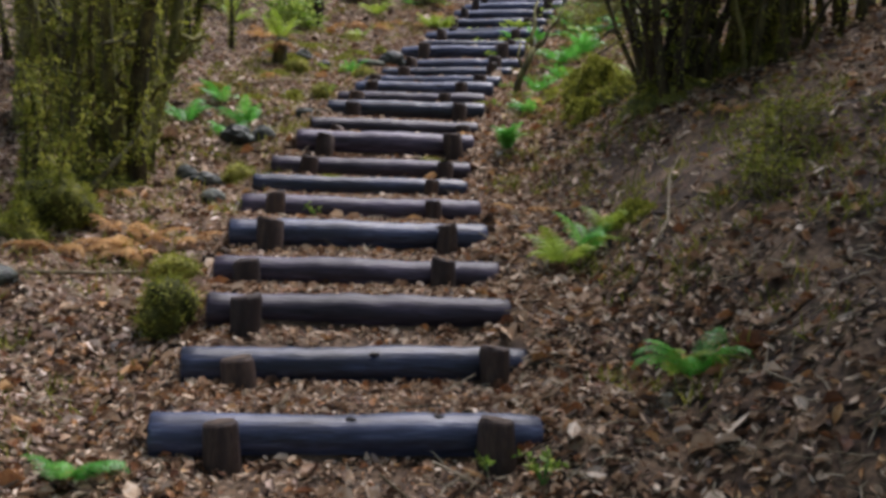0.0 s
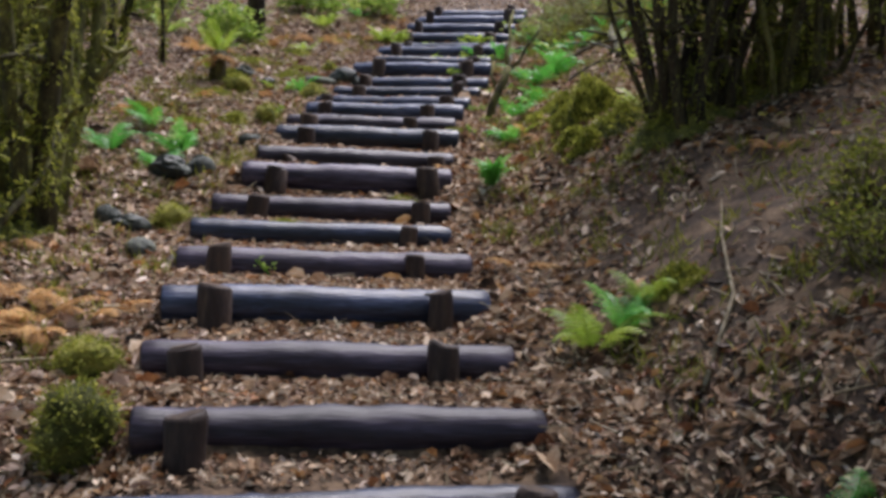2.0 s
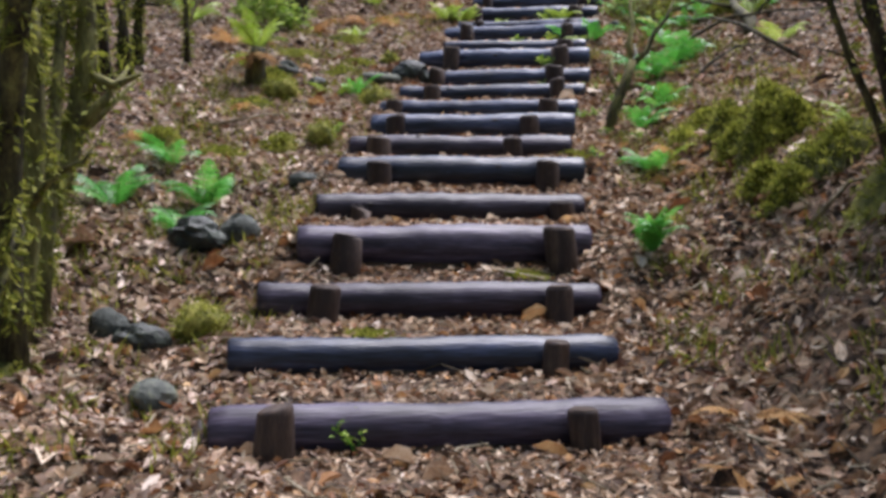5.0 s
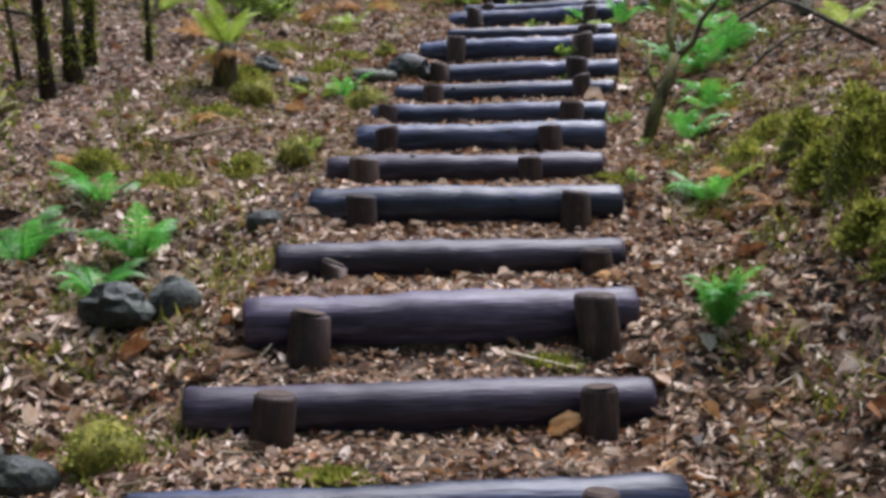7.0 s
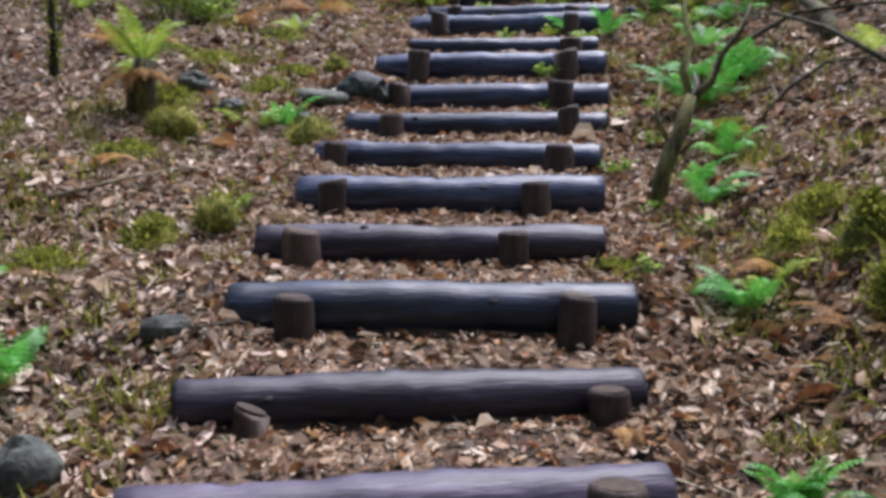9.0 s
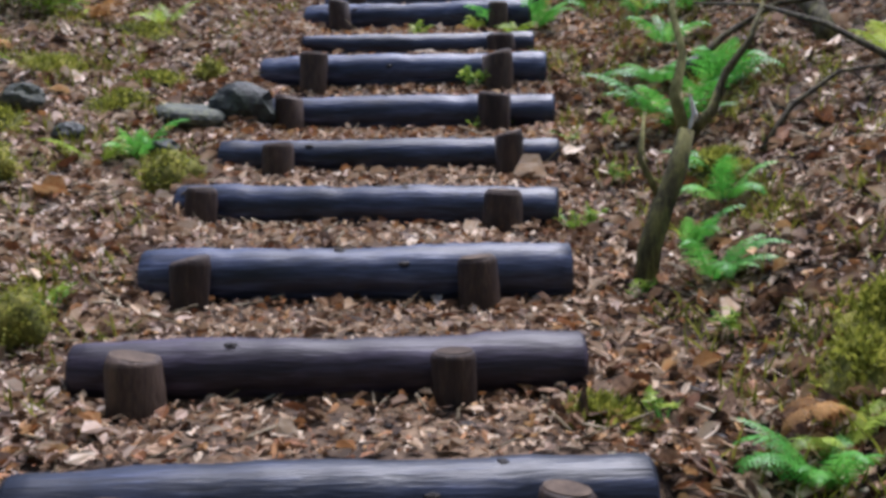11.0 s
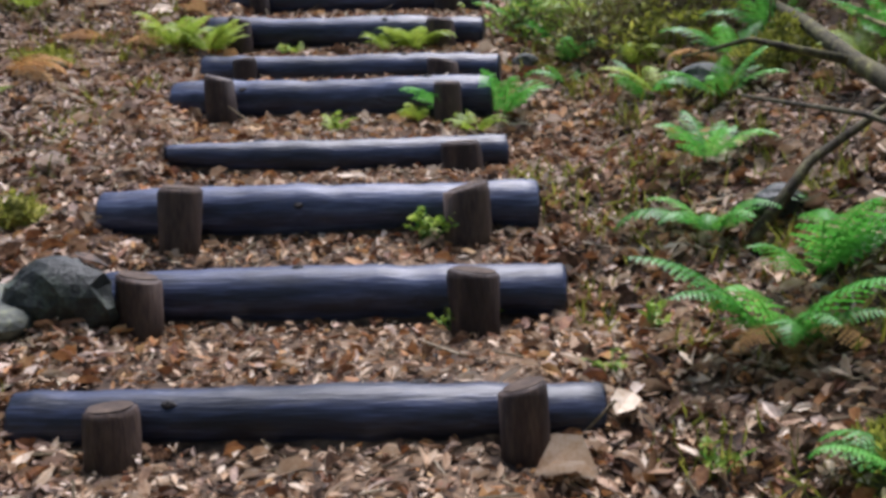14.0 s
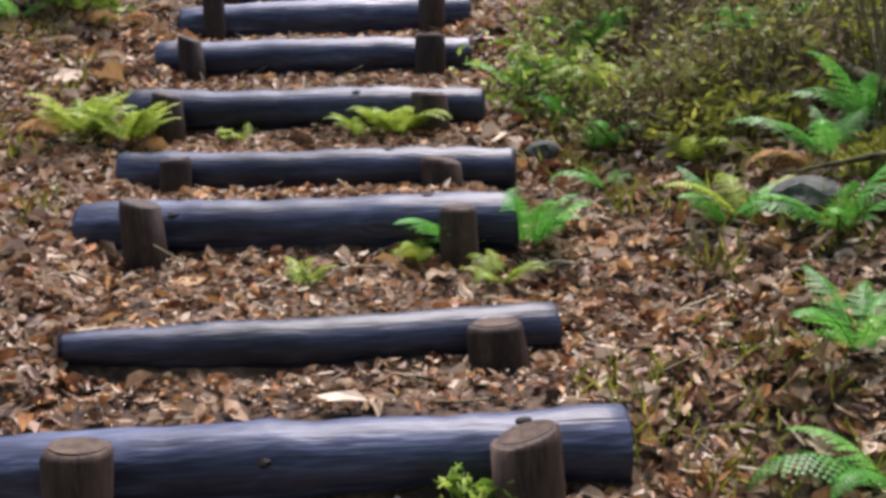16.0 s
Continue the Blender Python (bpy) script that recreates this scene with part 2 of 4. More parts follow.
def tread(y):
    """The trodden earth between the logs, nearly level from one log to the next."""
    if y < TREAD_Y[0]:
        return slope(y) - 0.16
    if y >= TREAD_Y[-1]:
        return slope(y) - 0.05
    i = 0
    while TREAD_Y[i + 1] < y:
        i += 1
    k = (y - TREAD_Y[i]) / (TREAD_Y[i + 1] - TREAD_Y[i])
    low = TREAD_Z[i] - 0.026
    high = max(low, TREAD_Z[i + 1] - 2 * STEPS[i + 1][5] + 0.02)
    z = low + (high - low) * max(0.0, (k - 0.15) / 0.85)
    d = TREAD_Y[i + 1] - y
    if d < 0.07:
        z += (TREAD_Z[i + 1] - 0.06 - z) * (1 - d / 0.07)
    return z


def bank(x, y):
    """Height of the ground at the sides above the slope: a bank on one hand, gently rising ground on the other."""
    l, r = along(y, TREAD_L), along(y, TREAD_R)
    if x > r:
        d = x - r
        k = min(1.0, max(0.55, 1 - (y - 9.3) / 4))
        foot = 0.45 - 0.26 * math.exp(-((y - 12.4) / 0.8) ** 2)
        out = 0.03 * min(d, 0.45)
        out += k * (0.62 * min(max(0.0, d - foot), 1.1 - foot) + 0.42 * min(max(0.0, d - 1.1), 0.9) + 0.22 * min(max(0.0, d - 2.0), 6))
        return out
    if x < l:
        d = l - x
        return -0.1 * min(d, 0.3) + 0.11 * min(max(0.0, d - 0.4), 6)
    return 0.0


def ground(x, y):
    l, r = along(y, TREAD_L), along(y, TREAD_R)
    d = max(l + 0.08 - x, x - r + 0.08)
    side = min(1.0, max(0.0, (d + 0.08) / 0.3))
    side = side * side * (3 - 2 * side)
    rough = 0.05 * noise.noise(Vector((x * 1.3, y * 1.3, 0.3))) + 0.022 * noise.noise(Vector((x * 4.5, y * 4.5, 7.1))) + 0.009 * noise.noise(Vector((x * 13, y * 13, 3.3)))
    far = max(0.0, math.hypot(x + 1, y - 9) - 12)
    rough += min(1.0, far / 30) * 0.8 * noise.noise(Vector((x * 0.06, y * 0.06, 1.7)))
    a = slope(y) - 0.09 + bank(x, y) + rough * 1.35
    if side >= 1:
        return a
    u = y - along(y, TREAD_T) * (min(r, max(l, x)) - (l + r) / 2)
    p = tread(u) + rough * 0.25
    return p * (1 - side) + a * side

# ---- the ground: one sheet, fine round the path, coarse to the horizon ----


def spaced(lo, hi, step, reach):
    fine = [lo + i * step for i in range(int((hi - lo) / step) + 1)]
    up, down, d = [], [], step
    a, b = fine[-1], fine[0]
    while a < reach:
        d *= 1.18
        a += d
        up.append(a)
    d = step
    while b > -reach:
        d *= 1.18
        b -= d
        down.append(b)
    return down[::-1] + fine + up


GX, GY = spaced(-4.2, 2.6, 0.05, 400), spaced(2.2, 18.5, 0.035, 400)
gv = [(x, y, ground(x, y)) for y in GY for x in GX]
nx = len(GX)
gf = [(j * nx + i, j * nx + i + 1, (j + 1) * nx + i + 1, (j + 1) * nx + i) for j in range(len(GY) - 1) for i in range(nx - 1)]
tagged(new("ground", mesh_of("ground", gv, gf, SOIL, True)), "dark brown forest soil on a slope under leaf litter", "ground", kind="structure")

# ---- log steps ----


BROWN = (3, 4, 6, 8, 9, 10, 12)


def log_step(k, cx, y, length, zl, zr, r, turn, stakes):
    rng = random.Random(100 + k)
    base = new("log_step")
    zc = min(zl, zr) - r
    base.location = (cx, y, zc)
    base.rotation_euler = (0, 0, radians(turn))
    cs, sn = math.cos(radians(turn)), math.sin(radians(turn))
    n = 26
    path, radii = [], []
    bow = rng.uniform(-0.012, 0.012)
    for i in range(n + 1):
        u = i / n
        thin = 0.6 + 0.4 * min(1.0, u / 0.45) if k == 18 else 1.0
        keep = r * (1 - thin) * 1.3 if k == 18 else 0.0
        path.append((length * (u - 0.5), rng.uniform(-0.004, 0.004) + bow * math.sin(math.pi * u), zl + (zr - zl) * u - r - zc + keep + rng.uniform(-0.003, 0.003)))
        radii.append(thin * r * (1 + 0.05 * math.sin(u * 9 + k) + rng.uniform(-0.018, 0.018)) * (0.97 if i in (0, n) else 1.0))
    path.insert(0, (path[0][0] - 0.008, path[0][1], path[0][2]))
    radii.insert(0, radii[0] * 0.92)
    path.append((path[-1][0] + 0.008, path[-1][1], path[-1][2]))
    radii.append(radii[-1] * 0.92)
    v, f = tube(path, radii, 24, 0.06, seed=k * 1.7)
    me = mesh_of("log", v, f, LOG_BROWN if k in BROWN else LOG_SKY_TINT, True)
    for p in me.polygons[-2:]:
        p.use_smooth = False
    body = part("log", me, base)
    for end, sign in ((path[0], -1), (path[-1], 1)):
        rr = r * 0.8
        ring = [Vector((end[0] + sign * 0.003, end[1] + math.cos(a * math.pi / 8) * rr, end[2] + math.sin(a * math.pi / 8) * rr)) for a in range(16)]
        ring.append(Vector((end[0] + sign * 0.006, end[1], end[2])))
        part("cut_end", mesh_of("cut_end", ring, [((a, (a + 1) % 16, 16) if sign > 0 else ((a + 1) % 16, a, 16)) for a in range(16)], CUT), body, label="brown sawn log end")
    for _ in range(1 + k % 2):
        i = rng.randrange(3, n - 2)
        a = rng.uniform(0.2, 2.2)
        p = Vector(path[i]) + Vector((0, -math.cos(a), math.sin(a))) * radii[i] * 0.93
        bm = bmesh.new()
        bmesh.ops.create_icosphere(bm, subdivisions=2, radius=1)
        for v in bm.verts:
            v.co = Vector((v.co.x * 0.022, v.co.y * 0.012, v.co.z * 0.012)) * (1 + 0.3 * noise.noise(v.co * 2 + p * 9))
        kn = bpy.data.meshes.new("knot")
        bm.to_mesh(kn)
        bm.free()
        kn.materials.append(KNOT)
        part("knot", kn, body, pose(*p), "dark round knot")
    for sx, sz, sr in stakes:
        sy = -r - sr * 0.85
        low = ground(cx + sx * cs - sy * sn, y + sx * sn + sy * cs) - 0.12
        lean, tip = rng.uniform(-0.018, 0.018), rng.uniform(-0.02, 0.02)
        h = sz - low
        sp = [(0, 0, 0), (lean * 0.5, 0, h * 0.5), (lean, 0.004, h - 0.02), (lean, 0.004, h - 0.006), (lean, 0.004, h)]
        v, f = tube(sp, [sr * 1.02, sr, sr * 0.98, sr * 0.93, sr * 0.8], 14, 0.2, seed=k + sx)
        top = [i for i in range(len(v)) if v[i].z > h - 0.006]
        for i in top:
            v[i].z += tip * v[i].x / sr
        me = mesh_of("stake", v, f, STAKE, True)
        me.polygons[-1].use_smooth = False
        st = part("stake", me, base, pose(sx, sy, low - zc))
        rr = sr * 0.79
        ring = [Vector((lean + math.cos(a * math.pi / 7) * rr, 0.004 + math.sin(a * math.pi / 7) * rr, h + 0.002 + tip * math.cos(a * math.pi / 7) * 0.8)) for a in range(14)]
        ring.append(Vector((lean, 0.004, h + 0.004)))
        part("cut_top", mesh_of("cut_top", ring, [(a, (a + 1) % 14, 14) for a in range(14)], CUT), st, label="worn sawn stake top")
    two = "two short brown stakes" if len(stakes) == 2 else "one short brown stake"
    tagged(base, ("weathered brown-violet log step with " if k in BROWN else "weathered log step tinted with blue sky sheen and ") + two, "log step", "log steps up the path")


for k, s in enumerate(STEPS):
    log_step(k, *s)

# ---- plants and stones: kinds ----


def frond_mesh(length, arch, pairs, mat, seed, width=0.30):
    """A feathered fern frond along +x, arching over; every pinna is cut into lobes."""
    rng = random.Random(seed)
    vs, fs = [], []

    def spine(u):
        a = math.radians(58) - arch * u * u
        x = z = 0.0
        n = 8
        for i in range(n):
            w = u * (i + 0.5) / n
            b = math.radians(58) - arch * w * w
            x += math.cos(b) * u / n
            z += math.sin(b) * u / n
        return Vector((x * length, 0.02 * length * math.sin(5 * u + seed), z * length)), a

    pts = [spine(i / 10)[0] for i in range(11)]
    v, f = tube(pts, [0.004 * (1 - 0.8 * i / 10) * (length / 0.4) for i in range(11)], 4)
    vs += v
    fs += f
    for i in range(pairs):
        u = 0.14 + 0.86 * i / pairs
        p, a = spine(u)
        fwd = Vector((math.cos(a), 0, math.sin(a)))
        nrm = Vector((-math.sin(a), 0, math.cos(a)))
        ln = length * width * min(1.0, 0.45 + (u - 0.14) * 3.2) * (1.02 - u) ** 0.75 * rng.uniform(0.88, 1.08)
        for s in (-1, 1):
            d = (Vector((0, s, 0)) * 0.88 + fwd * 0.47 - nrm * rng.uniform(0.05, 0.3)).normalized()
            side = (fwd - d * fwd.dot(d)).normalized()
            w = length * 0.86 / pairs * 0.6
            k = 5
            o = len(vs)
            for j in range(k + 1):
                q = p + d * (ln * j / k) - nrm * (0.18 * ln * (j / k) ** 2)
                vs.append(q)
            for j in range(k):
                tip = p + d * (ln * (j + 0.75) / k) - nrm * (0.18 * ln * ((j + 0.75) / k) ** 2)
                wj = w * (1 - 0.75 * (j / k) ** 1.5)
                vs.append(tip + side * wj - nrm * 0.12 * wj)
                vs.append(tip - side * wj - nrm * 0.12 * wj)
            for j in range(k):
                a1, a2 = o + j, o + j + 1
                fs.append((a1, a2, o + k + 1 + 2 * j))
                fs.append((a2, a1, o + k + 2 + 2 * j))
    return mesh_of("frond", vs, fs, mat)


FRONDS = {}
for kind, mat in (("green", FERN), ("yellow", FERN_YELLOW), ("dry", FERN_DRY)):
    FRONDS[kind] = [frond_mesh(0.4, (1.3, 1.6, 1.9, 1.0)[i] * (1.25 if kind == "dry" else 1), (19, 22, 18, 20)[i], mat, i + 1, (0.32, 0.27, 0.35, 0.30)[i]) for i in range(4)]
FERN_WORDS = {"green": "fresh green fern with feathered fronds among fallen leaves", "yellow": "yellow-green fern with soft fronds in leaf litter", "dry": "dead orange-brown fern collapsed on the leaf litter"}


def fern(x, y, count, size, kind="green", face=None, fan=360, low=0.0, lift=0.0, seed=0, label=""):
    """count fronds from one root; face and fan: the way they lean and how widely, in degrees."""
    rng = random.Random(int(x * 517 + y * 913) + seed)
    base = new("fern")
    base.location = (x, y, ground(x, y) - 0.01 + lift)
    for i in range(count):
        yaw = rng.uniform(0, 360) if face is None else face + fan * ((i + rng.uniform(0.2, 0.8)) / count - 0.5)
        s = size / 0.4 * rng.uniform(0.85, 1.3)
        m = pose(0, 0, 0, rng.uniform(-12, 12), rng.uniform(-8, 14) + low, yaw) @ Matrix.Scale(s, 4)
        part("frond", rng.choice(FRONDS[kind]), base, m)
    tagged(base, label or FERN_WORDS[kind], "fern", "ferns on the slope")
    return base


def blades(points, normals, length, width, rng, curl=0.3):
    """Small pointed leaves at points, standing about their normals."""
    vs, fs = [], []
    for p, n in zip(points, normals):
        d = (n + Vector((rng.gauss(0, 0.6), rng.gauss(0, 0.6), rng.gauss(0, 0.35)))).normalized()
        s = d.cross(Vector((rng.gauss(0, 1), rng.gauss(0, 1), rng.gauss(0, 1))))
        if s.length < 1e-3:
            continue
        s.normalize()
        ln, w = length * rng.uniform(0.6, 1.3), width * rng.uniform(0.6, 1.3)
        b = d.cross(s) * curl * ln
        o = len(vs)
        vs += [p, p + d * ln * 0.5 + s * w / 2 + b * 0.3, p + d * ln + b, p + d * ln * 0.5 - s * w / 2 + b * 0.3]
        fs += [(o, o + 1, o + 2), (o, o + 2, o + 3)]
    return vs, fs


def stone(x, y, sx, sy, sz, mat, label, sink=0.3, seed=0, flat=False):
    """A weathered stone with uneven facets, partly sunk in the ground."""
    bm = bmesh.new()
    bmesh.ops.create_icosphere(bm, subdivisions=3, radius=1)
    off = Vector((seed * 3.1 + x, y, seed))
    for v in bm.verts:
        n = v.co.normalized()
        r = 1 + 0.42 * noise.noise(n * 1.2 + off) + 0.2 * noise.noise(n * 3.1 + off) + 0.07 * noise.noise(n * 8 + off)
        r = min(r, 1.12 if mat is MOSS else 1.0)
        q = n * r
        if flat:
            q.z = max(-0.6, min(0.55, q.z))
        v.co = Vector((q.x * sx / 2, q.y * sy / 2, q.z * sz / 2))
    me = bpy.data.meshes.new("stone")
    bm.to_mesh(me)
    bm.free()
    me.materials.append(mat)
    me.polygons.foreach_set("use_smooth", [mat is MOSS] * len(me.polygons))
    ob = new("mossy_stone" if mat is MOSS else "stone", me)
    ob.location = (x, y, ground(x, y) + sz * (0.5 - sink))
    ob.rotation_euler = (0.1 * math.sin(seed), 0.1 * math.cos(seed), seed * 1.3)
    tagged(ob, label, "stone", "stones beside the path")
    if mat is MOSS:
        rng = random.Random(int(seed * 7 + 3))
        some = [rng.choice(me.vertices) for _ in range(int(2600 * max(0.3, sx * sy / 0.1)))]
        pts = [v.co + Vector((rng.gauss(0, 0.012), rng.gauss(0, 0.012), rng.gauss(0, 0.012))) for v in some]
        v, f = blades(pts, [v.normal.copy() for v in some], 0.02, 0.009, rng, 0.5)
        tagged(part("moss_nap", mesh_of("moss_nap", v, f, MOSS_TUFT), ob), kind="stuff")
    return ob


def moss_mound(x, y, sx, sy, sz, seed, count=900, label="yellow-green moss cushion on the bank", mat=None):
    """A low cushion with a nap of small shoots."""
    rng = random.Random(seed)
    base = new("moss_cushion")
    base.location = (x, y, ground(x, y))
    vs, fs, n, rings = [], [], 22, 8
    for i in range(rings + 1):
        u = i / rings
        for k in range(n):
            th = 2 * math.pi * k / n
            q = Vector((math.cos(th) * u, math.sin(th) * u, 0))
            r = 1 + 0.5 * noise.noise(q * 1.6 + Vector((seed, 0, 0))) + 0.25 * noise.noise(q * 4.5 + Vector((seed, 3, 0)))
            px, py = q.x * sx / 2 * r, q.y * sy / 2 * r
            h = sz * max(0.0, 1 - u * u) ** 0.7 * (1 + 0.75 * noise.noise(Vector((px * 9, py * 9, seed))) + 0.45 * noise.noise(Vector((px * 24, py * 24, seed))))
            vs.append(Vector((px, py, ground(x + px, y + py) - base.location.z + h - 0.012)))
    for i in range(rings):
        for k in range(n):
            k2 = (k + 1) % n
            fs.append((i * n + k, (i + 1) * n + k, (i + 1) * n + k2, i * n + k2))
    part("cushion", mesh_of("cushion", vs, fs, MOSS, True), base)
    pts, nrm = [], []
    for _ in range(count):
        i = rng.randrange(n, len(vs) - n)
        pts.append(vs[i] + Vector((rng.gauss(0, 0.02), rng.gauss(0, 0.02), rng.uniform(-0.006, 0.004))))
        nrm.append(Vector((vs[i].x, vs[i].y, 0.12)).normalized())
    v, f = blades(pts, nrm, 0.026, 0.012, rng, 0.5)
    tagged(part("moss_nap", mesh_of("moss_nap", v, f, mat or MOSS_TUFT), base), kind="stuff")
    tagged(base, label, "moss", "moss cushions")


def stem_path(x, y, z, dx, dy, h, bend, rng, n=9):
    out = []
    a, b = rng.uniform(0, 6), rng.uniform(0, 6)
    for i in range(n):
        u = i / (n - 1)
        out.append(Vector((x + dx * u ** 1.3 + bend * math.sin(u * 4 + a) * u, y + dy * u ** 1.3 + bend * math.cos(u * 3.5 + b) * u, z + h * u)))
    return out


def clump(name, x, y, count, spread, h, lean, r0, mat, label, seed, leaves=0, leaf_mat=None, group="shrubs", twigs=2, bend=0.09, leaf=(0.06, 0.013), furry=False):
    """Many stems from one root, each with side twigs, and leaves where there are any."""
    rng = random.Random(seed)
    base = new(name)
    z0 = ground(x, y)
    base.location = (x, y, z0)
    tips, skins = [], []
    for i in range(count):
        th, rr = rng.uniform(0, 2 * math.pi), spread * math.sqrt(rng.random())
        px, py = math.cos(th) * rr, math.sin(th) * rr
        hh = h * rng.uniform(0.7, 1.1)
        p = stem_path(px, py, ground(x + px, y + py) - z0 - 0.05, px * lean + rng.gauss(0, 0.12) * h, py * lean + rng.gauss(0, 0.12) * h, hh, bend * rng.uniform(0.5, 1.6), rng)
        r = r0 * rng.uniform(0.5, 1.35)
        pieces = [tube(p, [r * (1.25 if k == 0 else 1 - 0.75 * k / 8) for k in range(9)], 7, 0.25, seed=i)]
        for _ in range(twigs):
            k = rng.randrange(2, 8)
            q = p[k]
            d = Vector((rng.gauss(0, 1), rng.gauss(0, 1), rng.uniform(-0.3, 1.1))).normalized() * rng.uniform(0.15, 0.4) * min(1.0, h)
            mid = q + d * 0.5 + Vector((rng.gauss(0, 0.03), rng.gauss(0, 0.03), rng.gauss(0, 0.03)))
            pieces.append(tube([q, mid, q + d], [r * 0.4, r * 0.28, r * 0.1], 5))
            tips += [mid, q + d, q + d * 0.75]
        tips += p[3:]
        skins.append([(q, p[k // 7]) for k, q in enumerate(pieces[0][0])])
        v, f = join(pieces)
        part("stem", mesh_of("stem", v, f, mat, True), base)
    if leaves:
        pts, nrm = [], []
        for _ in range(leaves):
            if furry and rng.random() < 0.8:
                skin = rng.choice(skins)
                q, c = rng.choice(skin)
                pts.append(q + Vector((0, 0, rng.uniform(-0.1, 0.1))))
                nrm.append((q - c).normalized() * 0.7 + Vector((0, 0, -0.5)))
            else:
                pts.append(rng.choice(tips) + Vector((rng.gauss(0, 0.03), rng.gauss(0, 0.03), rng.gauss(0, 0.06))))
                nrm.append(Vector((rng.gauss(0, 0.6), rng.gauss(0, 0.6), -0.8)))
        v, f = blades(pts, nrm, leaf[0], leaf[1], rng)
        tagged(part("foliage", mesh_of("foliage", v, f, leaf_mat), base), kind="stuff")
    tagged(base, label, "shrub", group)
    return base


def bush(x, y, sx, sy, sz, leaves, twigs, mat, label, seed, leaf=(0.035, 0.014)):
    """A low, ragged thicket of fine twigs with small leaves in clusters and gaps between them."""
    rng = random.Random(seed)
    base = new("bush")
    z0 = ground(x, y)
    base.location = (x, y, z0)
    pieces, tips = [], []
    for i in range(twigs):
        th = rng.uniform(0, 2 * math.pi)
        rr = rng.random() ** 0.5
        e = Vector((math.cos(th) * rr * sx / 2, math.sin(th) * rr * sy / 2, 0))
        e.z = ground(x + e.x, y + e.y) - z0 + sz * rng.uniform(0.25, 1.0) * (1 - 0.45 * rr * rr)
        s = Vector((e.x * 0.35 + rng.gauss(0, 0.03), e.y * 0.35 + rng.gauss(0, 0.03), 0))
        s.z = ground(x + s.x, y + s.y) - z0 - 0.02
        m = (s + e) / 2 + Vector((rng.gauss(0, 0.06), rng.gauss(0, 0.06), 0.08))
        r = rng.uniform(0.0025, 0.007)
        pieces.append(tube([s, m, e], [r, r * 0.7, r * 0.3], 4))
        tips += [m, m.lerp(e, 0.5), e, e]
        for _ in range(2):
            q = e + Vector((rng.gauss(0, 0.1), rng.gauss(0, 0.1), rng.gauss(0.02, 0.08)))
            pieces.append(tube([m.lerp(e, 0.6), q], [r * 0.5, r * 0.2], 3))
            tips.append(q)
    v, f = join(pieces)
    tagged(part("twig_tangle", mesh_of("twig_tangle", v, f, TWIG), base), kind="stuff")
    pts = []
    for _ in range(leaves):
        t = rng.choice(tips)
        pts.append(t + Vector((rng.gauss(0, 0.035), rng.gauss(0, 0.035), rng.gauss(0, 0.03))))
    v, f = blades(pts, [Vector((rng.gauss(0, 1), rng.gauss(0, 1), 0.5)) for _ in pts], leaf[0], leaf[1], rng)
    tagged(part("foliage", mesh_of("foliage", v, f, mat), base), kind="stuff")
    tagged(base, label, "bush", "bushes on the slope")
    return base


def sprig(x, y, size, mat, label, seed, lift=0.0):
    """A small weed: short stalks with oval leaves."""
    rng = random.Random(seed)
    base = new("weed")
    base.location = (x, y, ground(x, y) + lift)
    pieces, pts = [], []
    for i in range(6):
        e = Vector((rng.gauss(0, 0.45), rng.gauss(0, 0.45), rng.uniform(0.4, 1.0))) * size
        pieces.append(tube([Vector((0, 0, -0.01)), e * 0.5 + Vector((0, 0, 0.1 * size)), e], [0.003, 0.002, 0.001], 4))
        pts += [e * rng.uniform(0.45, 1.0) + Vector((0, 0, 0.05 * size)) for _ in range(7)]
    v, f = join(pieces)
    tagged(part("stalk_tuft", mesh_of("stalk_tuft", v, f, FERN), base), kind="stuff")
    v, f = blades(pts, [Vector((rng.gauss(0, 1), rng.gauss(0, 1), 0.4)) for _ in pts], size * 0.34, size * 0.17, rng, 0.2)
    tagged(part("leaf_tuft", mesh_of("leaf_tuft", v, f, mat), base), kind="stuff")
    tagged(base, label, "weed", "small weeds by the steps")


# ---- shrubs and trees ----
FUR = (0.045, 0.016)
clump("shrub", -3.1, 7.6, 13, 0.34, 2.6, 1.5, 0.055, BARK, "mossy many-stemmed shrub with leaning stems on the slope", 11, 15000, MOSS_TUFT, twigs=6, bend=0.16, leaf=FUR, furry=True)
clump("shrub", -3.7, 8.4, 14, 0.45, 2.6, 1.1, 0.06, BARK, "mossy many-stemmed shrub with leaning stems on the slope", 12, 14000, MOSS_TUFT, twigs=6, bend=0.16, leaf=FUR, furry=True)
clump("shrub", -3.1, 6.5, 9, 0.3, 0.8, 1.2, 0.022, BARK, "low mossy shrub with bent stems beside the path", 13, 3500, MOSS_TUFT, leaf=FUR, furry=True)
clump("shrub", 0.72, 8.3, 20, 0.24, 2.4, 1.9, 0.034, DARKBARK, "dark shrub with many upright stems on the bank", 14, 6000, MOSS_TUFT, twigs=8, bend=0.28, leaf=FUR, furry=True)
clump("shrub", 1.25, 8.5, 24, 0.4, 2.4, 1.1, 0.03, BARK, "mossy many-stemmed shrub with crooked stems on the bank", 15, 9000, MOSS_TUFT, twigs=8, bend=0.26, leaf=FUR, furry=True)
clump("shrub", 1.95, 8.9, 18, 0.5, 2.4, 0.8, 0.034, DARKBARK, "dark shrub with many upright stems on the bank", 16, 5000, MOSS_TUFT, twigs=7, bend=0.25, leaf=FUR, furry=True)
